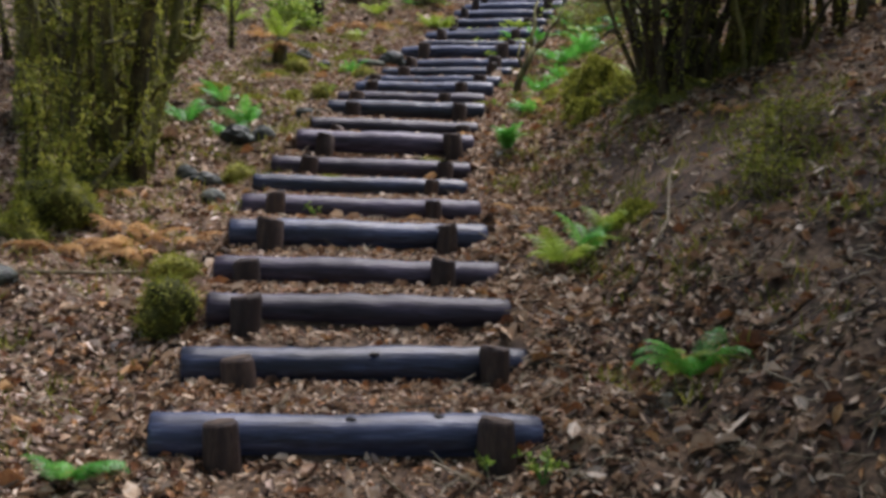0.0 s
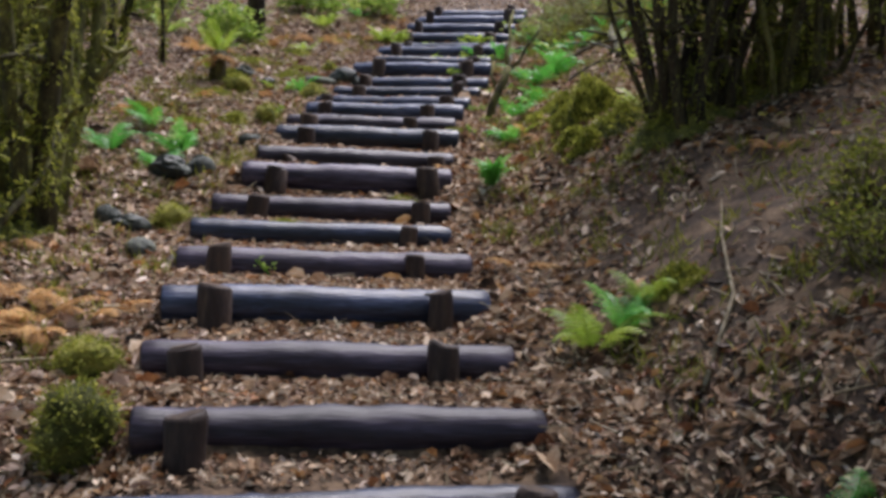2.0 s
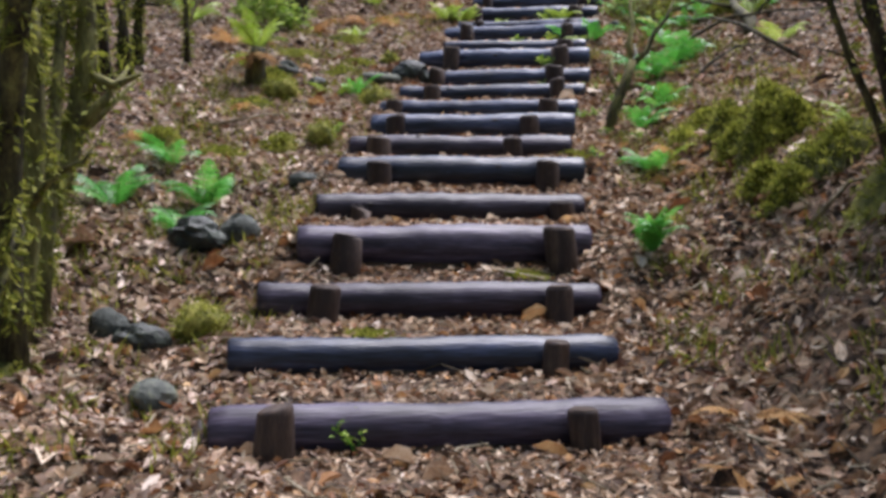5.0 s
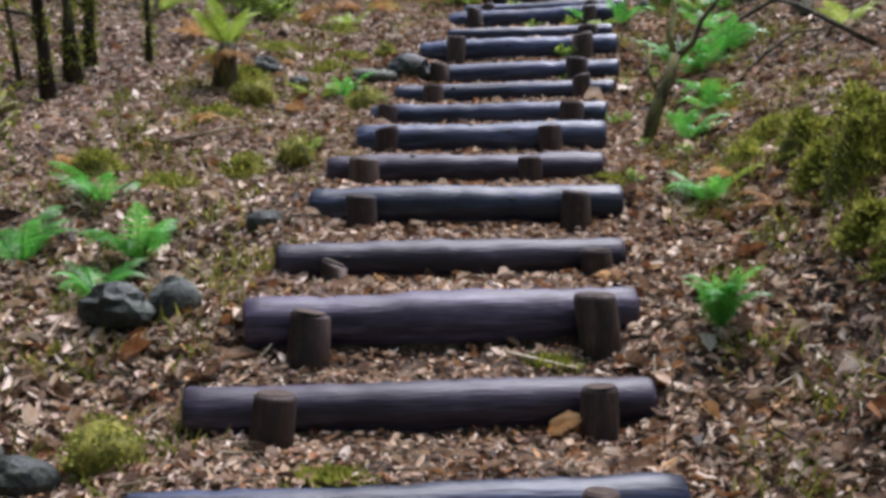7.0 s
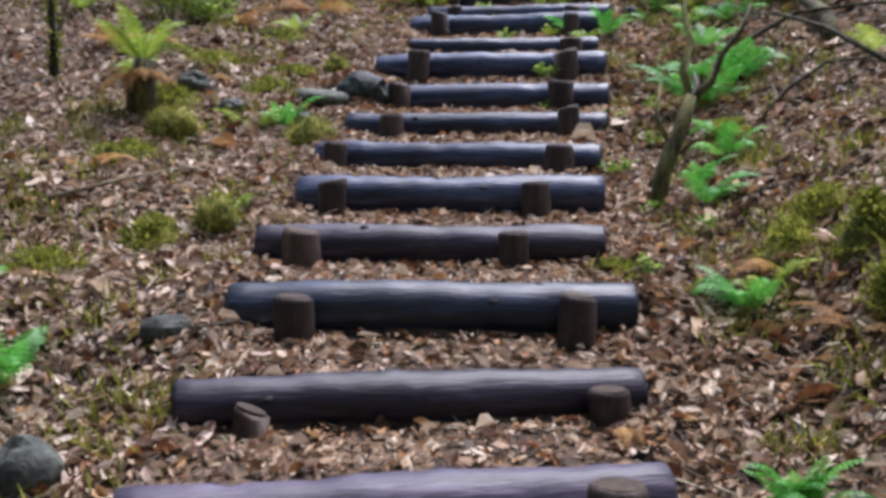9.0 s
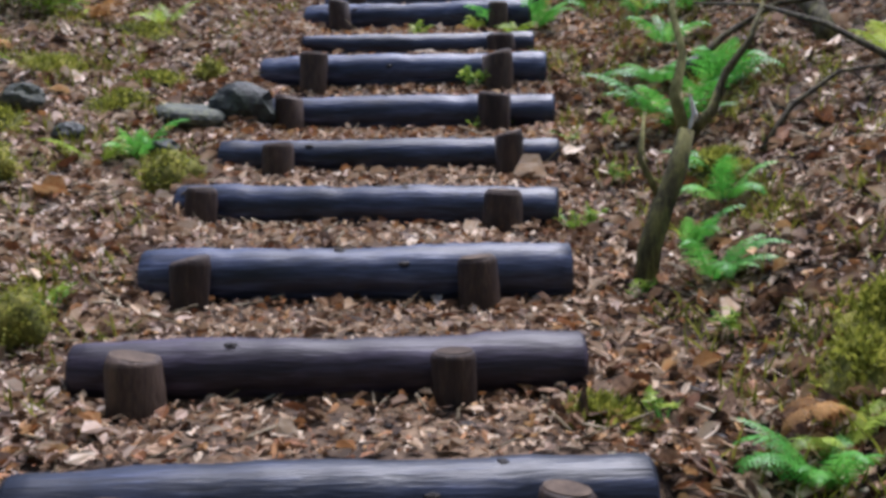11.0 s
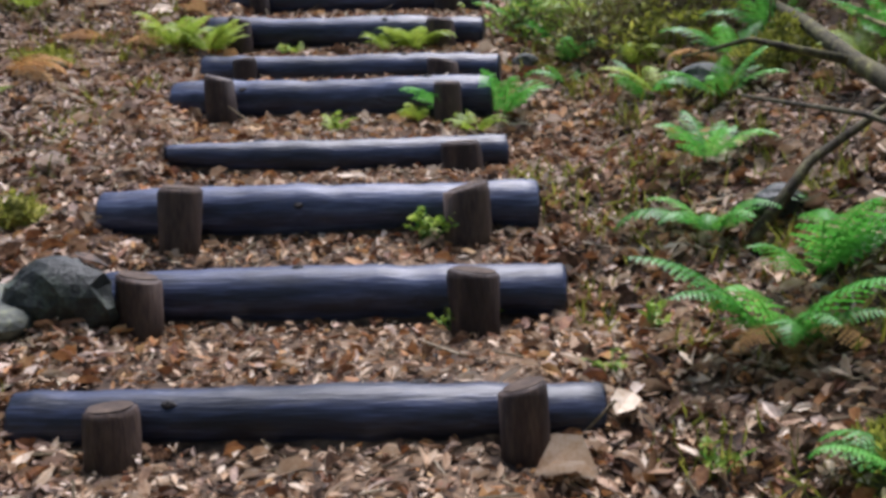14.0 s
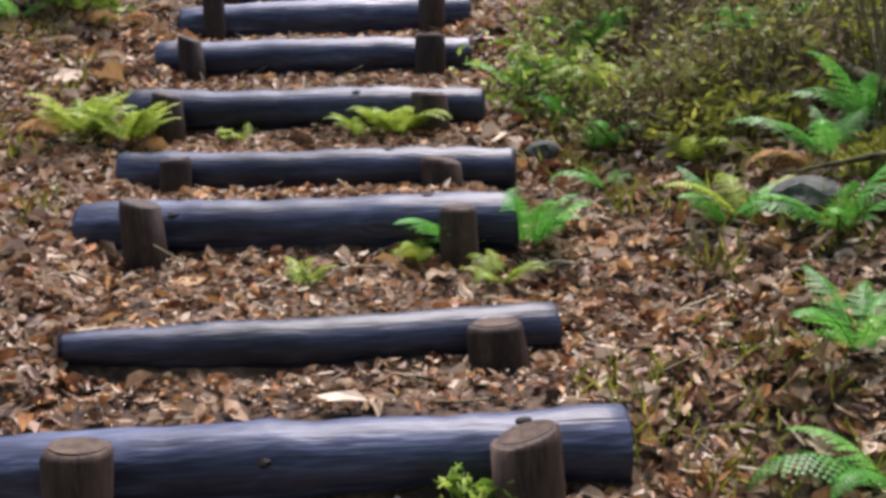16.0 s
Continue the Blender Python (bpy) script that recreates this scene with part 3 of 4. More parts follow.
clump("sapling", -4.05, 11.9, 4, 0.25, 2.4, 0.8, 0.035, DARKBARK, "thin dark saplings with mossy stems", 17, 4000, MOSS_TUFT, twigs=5, bend=0.22, leaf=FUR, furry=True)
clump("sapling", -3.8, 12.5, 3, 0.25, 2.4, 0.6, 0.035, DARKBARK, "thin dark saplings with mossy stems", 18, 3500, MOSS_TUFT, twigs=5, bend=0.22, leaf=FUR, furry=True)
clump("sapling", -4.6, 11.0, 7, 0.4, 2.4, 0.7, 0.035, BARK, "thin mossy saplings among fallen leaves", 19, 6000, MOSS_TUFT, twigs=6, bend=0.2, leaf=FUR, furry=True)
clump("shrub", -4.9, 10.0, 14, 0.5, 2.4, 0.9, 0.035, BARK, "mossy many-stemmed shrub with leaning stems on the slope", 20, 8000, MOSS_TUFT, twigs=6, bend=0.2, leaf=FUR, furry=True)


def trunk(name, path, radii, mat, label, side=(), seed=0):
    """A tapered trunk or fallen branch with its limbs, root at the first point."""
    base = new(name)
    o = Vector(path[0])
    base.location = o
    v, f = tube([Vector(p) - o for p in path], radii, 12, 0.28, seed=seed)
    part("trunk", mesh_of("trunk", v, f, mat, True), base)
    for p, r in side:
        v, f = tube([Vector(q) - o for q in p], r, 8, 0.3, seed=seed + 1)
        part("branch", mesh_of("branch", v, f, mat, True), base)
    return tagged(base, label, "tree", "trees")


def shade_tree(x, y, h, r, count, seed):
    """An added, unseen tree that blocks light: tapered trunk, limbs, and a loose crown of leaves in clusters."""
    rng = random.Random(seed)
    base = new("tree")
    z0 = ground(x, y)
    base.location = (x, y, z0)
    p = stem_path(0, 0, -0.1, rng.gauss(0, 0.3), rng.gauss(0, 0.3), h, 0.12, rng)
    v, f = tube(p, [0.16 * (1 - 0.8 * k / 8) + 0.02 for k in range(9)], 10, 0.2, seed=seed)
    part("trunk", mesh_of("trunk", v, f, DARKBARK, True), base)
    ends = [p[-1]]
    for i in range(15):
        k = rng.randrange(5, 9)
        a = rng.uniform(0, 2 * math.pi)
        e = p[k] + Vector((math.cos(a) * r * rng.uniform(0.5, 1), math.sin(a) * r * rng.uniform(0.5, 1), rng.uniform(0.1, 0.9)))
        v, f = tube([p[k], (p[k] + e) / 2 + Vector((0, 0, 0.15)), e], [0.05, 0.03, 0.01], 6, 0.2, seed=i)
        part("limb", mesh_of("limb", v, f, DARKBARK, True), base)
        ends += [e, (p[k] + e) / 2]
    pts = [rng.choice(ends) + Vector((rng.gauss(0, 0.22), rng.gauss(0, 0.22), rng.gauss(0, 0.18))) * r for _ in range(count)]
    v, f = blades(pts, [Vector((rng.gauss(0, 1), rng.gauss(0, 1), 0)) for _ in pts], 0.22, 0.11, rng)
    tagged(part("crown", mesh_of("crown", v, f, SHRUB_LEAF), base), kind="stuff")
    tagged(base, "added unseen shade tree with a dark trunk and loose leafy crown", "tree", "trees")


# added trees out of view: four shade the bank, the rest block low sky
for i, (x, y, h, r) in enumerate([(2.7, 7.5, 6.4, 1.6), (3.0, 6.2, 6.2, 1.7), (2.6, 4.9, 6.0, 1.7), (3.9, 7.0, 6.6, 1.8), (-7.5, 2.0, 9.5, 3.0), (-5.0, -1.5, 9.5, 3.0), (-1.5, -3.5, 10.5, 3.2), (1.8, -2.5, 9.5, 3.0), (4.2, 0.0, 9.0, 2.8), (-8.0, 6.0, 9.0, 2.8), (-8.5, 10.0, 8.0, 2.6), (-3.5, -5.5, 11.0, 3.4), (0.5, -6.5, 11.0, 3.4), (4.5, -4.0, 11.0, 3.4), (6.5, 3.0, 9.0, 2.6), (6.8, 8.0, 8.0, 2.4), (6.5, 12.5, 7.0, 2.2), (-7.5, -2.5, 10.0, 3.2)]):
    shade_tree(x, y, h, r, 2800 if i < 4 else 4200, 300 + i)
trunk("tree", [(-3.25, 14.85, ground(-3.25, 14.85) - 0.1), (-3.22, 14.9, 4.6), (-3.28, 15.0, 5.6), (-3.2, 15.1, 7.0)], [0.13, 0.1, 0.09, 0.06], DARKBARK, "slim dark tree trunk with moss on the slope", [([(-3.26, 14.95, 5.2), (-3.7, 15.1, 5.9), (-4.1, 15.2, 6.6)], [0.05, 0.035, 0.015])], 3)
trunk("tree", [(-2.75, 18.6, ground(-2.75, 18.6) - 0.1), (-2.8, 18.6, 6.2), (-2.7, 18.7, 8.4)], [0.14, 0.11, 0.07], DARKBARK, "slim dark tree trunk with moss on the slope", (), 4)
trunk("tree", [(-5.2, 16.4, ground(-5.2, 16.4) - 0.1), (-5.15, 16.5, 6.0), (-5.3, 16.6, 8.0)], [0.13, 0.1, 0.06], BARK, "slim mossy tree trunk on the slope", (), 5)
trunk("leaning_stick", [(-3.86, 13.0, ground(-3.86, 13.0) - 0.04), (-3.80, 13.15, 3.68), (-3.62, 13.3, 4.15), (-3.5, 13.4, 4.6)], [0.02, 0.019, 0.016, 0.009], TWIG, "bare pale stick leaning up from the leaf litter", [([(-3.80, 13.15, 3.68), (-3.92, 13.2, 3.9)], [0.01, 0.004])], 6)
gz = ground(-0.45, 10.78)
trunk("mossy_sapling", [(-0.470, 10.780, gz - 0.08), (-0.450, 10.790, gz + 0.1), (-0.405, 10.820, gz + 0.22), (-0.360, 10.850, gz + 0.32), (-0.320, 10.890, gz + 0.44)], [0.038, 0.033, 0.033, 0.029, 0.027], BARK, "small forked mossy tree stem among ferns",
      [([(-0.320, 10.890, gz + 0.42), (-0.345, 10.930, gz + 0.55), (-0.310, 10.980, gz + 0.68), (-0.325, 11.070, gz + 0.82), (-0.290, 11.150, gz + 0.96)], [0.022, 0.018, 0.015, 0.012, 0.006]), ([(-0.320, 10.890, gz + 0.42), (-0.230, 10.930, gz + 0.5), (-0.180, 10.950, gz + 0.62), (-0.100, 10.970, gz + 0.72), (-0.050, 11.010, gz + 0.84)], [0.022, 0.018, 0.015, 0.011, 0.005]), ([(-0.405, 10.820, gz + 0.22), (-0.465, 10.870, gz + 0.36), (-0.440, 10.930, gz + 0.5)], [0.014, 0.01, 0.004])], 7)
ob = new("peeled_bark", mesh_of("peeled_bark", *tube([(-0.318, 10.852, gz + 0.45), (-0.300, 10.862, gz + 0.49), (-0.312, 10.875, gz + 0.55)], [0.004, 0.011, 0.003], 6, 0.5), PALE_WOOD))
tagged(ob, "pale strip of peeled bark in a mossy fork", "bark")


def lying(name, pts, r0, mat, label, seed, lift=0.02, side=()):
    """A fallen branch that follows the ground."""
    path = [(x, y, ground(x, y) + lift + h) for x, y, h in pts]
    n = len(path)
    tagged(trunk(name, path, [r0 * (1 - 0.7 * i / (n - 1)) for i in range(n)], mat, label, [([(x, y, ground(x, y) + lift + h) for x, y, h in p], [r0 * 0.4, r0 * 0.25, r0 * 0.08][:len(p)]) for p in side], seed), group="fallen branches", category="branch")


lying("fallen_branch", [(0.72, 12.5, 0.0), (0.82, 12.95, 0.06), (0.78, 13.4, 0.1), (0.85, 14.0, 0.12), (0.92, 14.7, 0.1), (0.98, 15.4, 0.05)], 0.05, BARK, "mossy fallen branch lying across the bank", 31, 0.03, [[(0.82, 12.95, 0.06), (1.1, 13.1, 0.2), (1.4, 13.2, 0.28)], [(0.78, 13.4, 0.1), (0.5, 13.7, 0.2), (0.3, 13.9, 0.15)]])
lying("fallen_branch", [(0.1, 12.7, 0.05), (0.35, 12.85, 0.12), (0.62, 12.9, 0.14), (1.0, 12.8, 0.1), (1.5, 12.85, 0.05)], 0.022, DARKBARK, "dark bare branch lying on the bank", 32)
lying("fallen_branch", [(0.9, 11.6, 0.0), (0.6, 12.2, 0.15), (0.5, 12.8, 0.2), (0.35, 13.4, 0.1)], 0.018, DARKBARK, "dark bare branch lying on the bank", 33)
lying("fallen_branch", [(1.3, 12.6, 0.3), (1.15, 12.9, 0.2), (1.0, 13.5, 0.15), (1.1, 14.2, 0.1)], 0.025, BARK, "mossy fallen branch lying across the bank", 34)
lying("fallen_branch", [(0.15, 11.6, 0.0), (0.3, 11.75, 0.06), (0.5, 11.8, 0.1), (0.85, 11.95, 0.05)], 0.016, DARKBARK, "dark bare branch lying on the bank", 35)
lying("fallen_branch", [(0.25, 5.2, 0.0), (0.45, 5.7, 0.03), (0.5, 6.2, 0.03), (0.62, 6.8, 0.02)], 0.011, TWIG, "thin pale stick lying on the leaf litter", 36)
lying("fallen_branch", [(-2.6, 5.2, 0.0), (-2.3, 5.6, 0.03), (-2.05, 5.75, 0.0)], 0.012, TWIG, "thin pale stick lying on the leaf litter", 37)
lying("fallen_branch", [(0.15, 8.3, 0.0), (0.35, 8.4, 0.03), (0.75, 8.1, 0.02), (1.0, 7.7, 0.0)], 0.013, TWIG, "thin pale stick lying on the leaf litter", 38)
lying("fallen_branch", [(-3.0, 10.6, 0.0), (-2.7, 10.9, 0.04), (-2.5, 11.2, 0.02)], 0.01, TWIG, "thin pale stick lying on the leaf litter", 39)
bush(0.28, 14.95, 0.55, 0.5, 0.42, 900, 50, SHRUB_LEAF, "ragged olive bush of fine twigs and small leaves", 41, (0.045, 0.018))
bush(0.62, 14.85, 0.6, 0.5, 0.5, 1100, 60, SHRUB_LEAF, "ragged olive bush of fine twigs and small leaves", 42, (0.04, 0.016))
bush(0.5, 14.62, 0.5, 0.3, 0.2, 500, 30, MOSS_TUFT, "low yellow-green shrublet in leaf litter", 53, (0.05, 0.02))
bush(1.1, 14.75, 0.8, 0.8, 0.5, 700, 80, MOSS_TUFT, "tangle of bare twigs with moss and a few leaves", 43, (0.05, 0.02))
bush(1.5, 14.2, 0.8, 0.8, 0.4, 700, 50, MOSS_TUFT, "tangle of bare twigs with moss and a few leaves", 54, (0.05, 0.02))
bush(0.05, 15.45, 0.4, 0.5, 0.28, 500, 30, BRIGHT_LEAF, "bright yellow-green bush on the slope", 44, (0.05, 0.02))
bush(0.6, 15.9, 0.9, 0.7, 0.55, 1300, 60, SHRUB_LEAF, "ragged olive bush of fine twigs and small leaves", 45, (0.055, 0.022))
bush(1.3, 15.8, 1.0, 0.8, 0.6, 1300, 60, BRIGHT_LEAF, "bright yellow-green bush on the slope", 55, (0.06, 0.024))
clump("sapling", 1.05, 14.35, 7, 0.3, 1.1, 0.8, 0.008, TWIG, "thin bare pale saplings on the bank", 56, 60, SHRUB_LEAF, twigs=5)
clump("sapling", 0.75, 15.2, 6, 0.3, 1.0, 0.8, 0.007, TWIG, "thin bare pale saplings on the bank", 57, 60, SHRUB_LEAF, twigs=5)
bush(1.05, 6.05, 0.5, 0.45, 0.28, 900, 40, MOSS_TUFT, "low yellow-green shrublet in leaf litter", 46)
bush(0.85, 5.6, 0.4, 0.35, 0.2, 500, 30, MOSS_TUFT, "low yellow-green shrublet in leaf litter", 47)
bush(-3.4, 14.2, 0.6, 0.5, 0.5, 900, 30, BRIGHT_LEAF, "bright yellow-green bush on the slope", 48, (0.07, 0.03))
bush(-2.85, 16.5, 0.8, 0.6, 0.5, 1100, 30, BRIGHT_LEAF, "bright yellow-green bush on the slope", 49, (0.07, 0.03))
bush(-2.0, 16.9, 0.6, 0.5, 0.4, 800, 30, BRIGHT_LEAF, "bright yellow-green bush on the slope", 50, (0.07, 0.03))
bush(-4.6, 15.2, 0.9, 0.7, 0.6, 1100, 40, BRIGHT_LEAF, "bright yellow-green bush on the slope", 51, (0.07, 0.03))

# a stump with a skirt of dead fronds and a fresh green crown
trunk("stump", [(-3.03, 12.1, ground(-3.03, 12.1) - 0.06), (-3.02, 12.11, ground(-3.03, 12.1) + 0.15), (-3.0, 12.12, ground(-3.03, 12.1) + 0.3)], [0.09, 0.075, 0.065], BARK, "old fibrous orange-brown stump in leaf litter", (), 8)
fern(-3.0, 12.1, 10, 0.34, "yellow", lift=0.28, seed=2, label="bright yellow-green fern growing on an old stump")
fern(-3.02, 12.08, 14, 0.26, "dry", lift=0.24, low=45, seed=3, label="dead fronds hanging round an old stump")

# ---- ferns ----
for x, y, n, s, kind in [
    (0.42, 4.28, 7, 0.28, "green"), (0.36, 4.4, 5, 0.24, "yellow"), (-0.05, 5.82, 8, 0.3, "yellow"), (0.08, 5.98, 7, 0.28, "green"), (0.18, 6.1, 5, 0.22, "yellow"), (-0.25, 11.1, 4, 0.2, "green"),
    (-2.68, 8.9, 7, 0.26, "green"), (-2.62, 9.25, 8, 0.3, "green"), (-3.05, 9.1, 8, 0.34, "green"), (-2.9, 9.6, 6, 0.28, "green"), (-2.28, 12.25, 5, 0.24, "green"), (-2.42, 12.15, 4, 0.22, "yellow"),
    (0.18, 13.3, 7, 0.27, "green"), (0.0, 11.55, 6, 0.24, "green"), (-0.06, 11.36, 5, 0.26, "green"),
    (0.22, 14.1, 6, 0.24, "green"), (0.42, 13.8, 7, 0.28, "green"), (0.03, 15.65, 6, 0.26, "green"),
    (0.28, 14.1, 6, 0.25, "yellow"), (0.65, 14.25, 6, 0.3, "green"), (0.38, 15.9, 6, 0.32, "green"), 
    (-1.62, 15.42, 15, 0.27, "yellow"), (-1.8, 15.5, 12, 0.26, "yellow"), (-0.6, 15.26, 11, 0.24, "yellow"), (-0.74, 15.25, 7, 0.18, "yellow"), (-1.18, 15.42, 3, 0.13, "yellow"),
    (-0.56, 14.22, 9, 0.26, "green"), (-0.36, 14.26, 8, 0.26, "green"), (-0.52, 13.98, 7, 0.17, "yellow"), (-1.08, 14.1, 4, 0.13, "yellow"), (-0.72, 14.2, 4, 0.18, "yellow"),
    (-0.32, 9.68, 9, 0.22, "green"), (-0.25, 9.8, 6, 0.22, "yellow"), (-1.62, 3.5, 6, 0.22, "green"), (-2.9, 4.9, 6, 0.3, "green"), (-2.5, 3.9, 6, 0.28, "green"), (0.5, 8.75, 4, 0.24, "yellow"),
    (0.12, 15.25, 7, 0.28, "green"), (0.33, 14.6, 6, 0.22, "yellow"), (0.88, 14.4, 7, 0.3, "green"), (1.0, 13.75, 7, 0.3, "yellow"), (0.3, 15.4, 7, 0.3, "yellow"), (0.95, 15.3, 7, 0.32, "green"), (-2.55, 14.3, 6, 0.25, "yellow"), (-3.3, 12.9, 6, 0.25, "yellow"), (-3.6, 15.7, 7, 0.35, "yellow"), (-2.6, 16.0, 7, 0.3, "yellow"), (-2.3, 17.2, 7, 0.35, "yellow"), (-3.4, 15.4, 7, 0.4, "yellow"), (-4.1, 14.2, 7, 0.4, "yellow"), (-3.0, 17.6, 8, 0.4, "yellow"),
    (-1.9, 18.4, 8, 0.4, "yellow"), (-4.4, 17.0, 8, 0.45, "yellow"), (0.9, 16.9, 8, 0.4, "green"), (0.4, 17.4, 8, 0.4, "yellow"), (-5.6, 13.8, 8, 0.45, "yellow"), (1.5, 15.4, 7, 0.35, "green"),
    (1.2, 13.9, 6, 0.3, "green"), (-2.2, 16.75, 6, 0.25, "green"), (0.9, 12.2, 6, 0.26, "yellow"), (0.02, 14.6, 5, 0.2, "green"), (0.12, 15.0, 5, 0.22, "green"),
]:
    fern(x, y, n, s, kind)
fern(-0.45, 8.6, 7, 0.2, "green", face=-90, fan=200, low=-28, seed=5, label="small bright green fern with upright fronds")
fern(-0.45, 8.58, 8, 0.25, "green", face=-90, fan=160, low=-26, label="small pale green fern with upright fronds")
fern(-0.27, 10.76, 6, 0.25, "green", face=-55, fan=150, label="large fresh green fern leaning over fallen leaves")
fern(-0.04, 12.2, 7, 0.38, "green", face=-110, fan=170, low=6, label="large fresh green fern hanging over the bank")
fern(0.17, 12.42, 6, 0.36, "green", face=-80, fan=170, low=4, label="large fresh green fern hanging over the bank")
fern(0.07, 12.93, 8, 0.32, "green", face=-110, fan=260, low=8, label="large fresh green fern leaning over fallen leaves")
fern(0.02, 12.2, 4, 0.26, "dry", face=-90, fan=160, low=30, label="dead brown fronds hanging under a green fern")
for x, y, n, s in [(-2.37, 6.1, 9, 0.3), (-2.15, 6.2, 8, 0.26), (-2.5, 6.3, 9, 0.3), (-2.3, 5.95, 8, 0.28), (-2.7, 5.95, 8, 0.3), (-1.85, 4.42, 6, 0.2), (-2.98, 14.3, 9, 0.35), (-2.5, 14.9, 9, 0.35), (-3.5, 13.4, 9, 0.35), (-0.2, 9.9, 7, 0.2), (-0.08, 9.35, 6, 0.2), (-2.1, 15.6, 8, 0.3), (-0.8, 9.05, 4, 0.16), (-1.75, 16.9, 7, 0.28), (-3.3, 10.3, 7, 0.25), (0.6, 14.2, 6, 0.25), (-3.0, 11.2, 6, 0.24), (1.0, 7.3, 6, 0.22), (-0.3, 7.2, 5, 0.2), (-0.35, 6.7, 5, 0.2), (-2.9, 7.0, 7, 0.28)]:
    fern(x, y, n, s, "dry", low=22)

# ---- stones and moss ----
for i, (x, y, sx, sy, sz) in enumerate([(-1.76, 4.88, 0.27, 0.24, 0.27), (-1.98, 5.62, 0.24, 0.2, 0.17), (-2.9, 6.3, 0.5, 0.4, 0.34), (-2.26, 10.58, 0.16, 0.16, 0.2), (-2.77, 11.8, 0.24, 0.2, 0.22), (-2.14, 13.38, 0.16, 0.14, 0.12), (-2.3, 7.95, 0.2, 0.18, 0.18), (-2.08, 11.9, 0.24, 0.18, 0.2)]):
    stone(x, y, sx, sy, sz, MOSS, "rounded stone covered in olive-green moss", 0.28, i + 1)
for i, (x, y, sx, sy, sz) in enumerate([(-2.66, 7.9, 0.2, 0.16, 0.16), (-2.5, 7.82, 0.24, 0.15, 0.14), (-2.28, 7.28, 0.22, 0.18, 0.16), (-2.52, 8.7, 0.3, 0.24, 0.2), (-2.34, 8.78, 0.2, 0.2, 0.2), (-2.2, 12.32, 0.2, 0.16, 0.12), (-2.17, 9.5, 0.18, 0.15, 0.12), (-2.6, 12.4, 0.2, 0.16, 0.12), (-2.95, 12.9, 0.22, 0.2, 0.16), (-2.6, 5.0, 0.2, 0.2, 0.14), (-0.1, 15.0, 0.14, 0.12, 0.1), (0.27, 12.9, 0.2, 0.16, 0.12), (0.42, 13.98, 0.24, 0.2, 0.14)]):
    stone(x, y, sx, sy, sz, (ROCK, DARK_ROCK)[i % 2], "dark grey weathered stone half sunk in leaf litter", 0.3, i + 21)
stone(-2.14, 12.84, 0.6, 0.4, 0.16, ROCK, "flat grey-green stone slab lying beside the steps", 0.35, 40, True)
stone(-1.9, 12.76, 0.34, 0.24, 0.26, DARK_ROCK, "dark broken stone at the end of a log step", 0.35, 41)
for i, (x, y, sx, sy, sz) in enumerate([(0.12, 8.55, 0.2, 0.18, 0.1), (0.05, 8.72, 0.16, 0.14, 0.1), (0.14, 9.15, 0.22, 0.2, 0.17), (0.2, 9.32, 0.26, 0.2, 0.2), (0.05, 9.36, 0.18, 0.16, 0.12), (0.3, 9.2, 0.18, 0.2, 0.13), (0.08, 9.72, 0.24, 0.24, 0.13), (-0.02, 11.6, 0.22, 0.3, 0.08), (0.35, 8.7, 0.4, 0.3, 0.12), (-0.12, 10.0, 0.2, 0.3, 0.08), (-0.74, 9.98, 0.2, 0.16, 0.03), (-1.0, 8.48, 0.16, 0.1, 0.02), (-1.6, 7.72, 0.2, 0.08, 0.02), (-2.5, 12.9, 0.3, 0.25, 0.07), (-2.5, 10.45, 0.25, 0.2, 0.08), (-3.15, 10.2, 0.3, 0.25, 0.1), (-3.0, 12.55, 0.3, 0.25, 0.1), (0.3, 6.1, 0.2, 0.2, 0.05), (0.75, 14.0, 0.35, 0.3, 0.12), (-2.4, 13.3, 0.3, 0.2, 0.06), (0.6, 8.2, 0.7, 0.4, 0.14), (1.2, 8.4, 0.7, 0.4, 0.12), (-3.1, 7.4, 0.8, 0.5, 0.12), (-2.6, 14.1, 0.4, 0.3, 0.06), (-2.95, 13.4, 0.4, 0.3, 0.06), (-2.4, 15.2, 0.4, 0.3, 0.06), (-3.5, 15.4, 0.5, 0.4, 0.08), (0.0, 10.15, 0.25, 0.25, 0.07), (-2.75, 10.0, 0.3, 0.25, 0.06), (-2.9, 11.4, 0.35, 0.25, 0.07), (-3.0, 6.0, 0.4, 0.3, 0.12)]):
    moss_mound(x, y, sx, sy, sz, 60 + i, 1400 if sz > 0.09 else 700)
for i, (x, y, s, lift) in enumerate([(-1.6, 6.98, 0.09, 0.0), (-1.54, 6.96, 0.07, 0.0), (-0.82, 13.06, 0.09, 0.0), (-0.85, 13.05, 0.12, 0.0), (-0.82, 12.62, 0.07, 0.0), (-0.72, 12.6, 0.06, 0.0), (-0.6, 11.3, 0.08, 0.0), (-0.54, 11.36, 0.08, 0.0), (-0.3, 3.8, 0.09, 0.0), (-0.12, 3.72, 0.11, 0.0), (-0.5, 10.7, 0.06, 0.0), (-1.05, 14.08, 0.08, 0.0), (-0.6, 9.95, 0.08, 0.0), (-0.48, 12.2, 0.07, 0.0), (-0.35, 11.8, 0.08, 0.0), (-2.2, 10.7, 0.09, 0.0), (-1.25, 15.4, 0.07, 0.0), (-0.32, 10.35, 0.08, 0.0), (-0.28, 12.5, 0.09, 0.0)]):
    sprig(x, y, s, BRIGHT_LEAF, "small bright green weed beside a log step", 90 + i, lift)

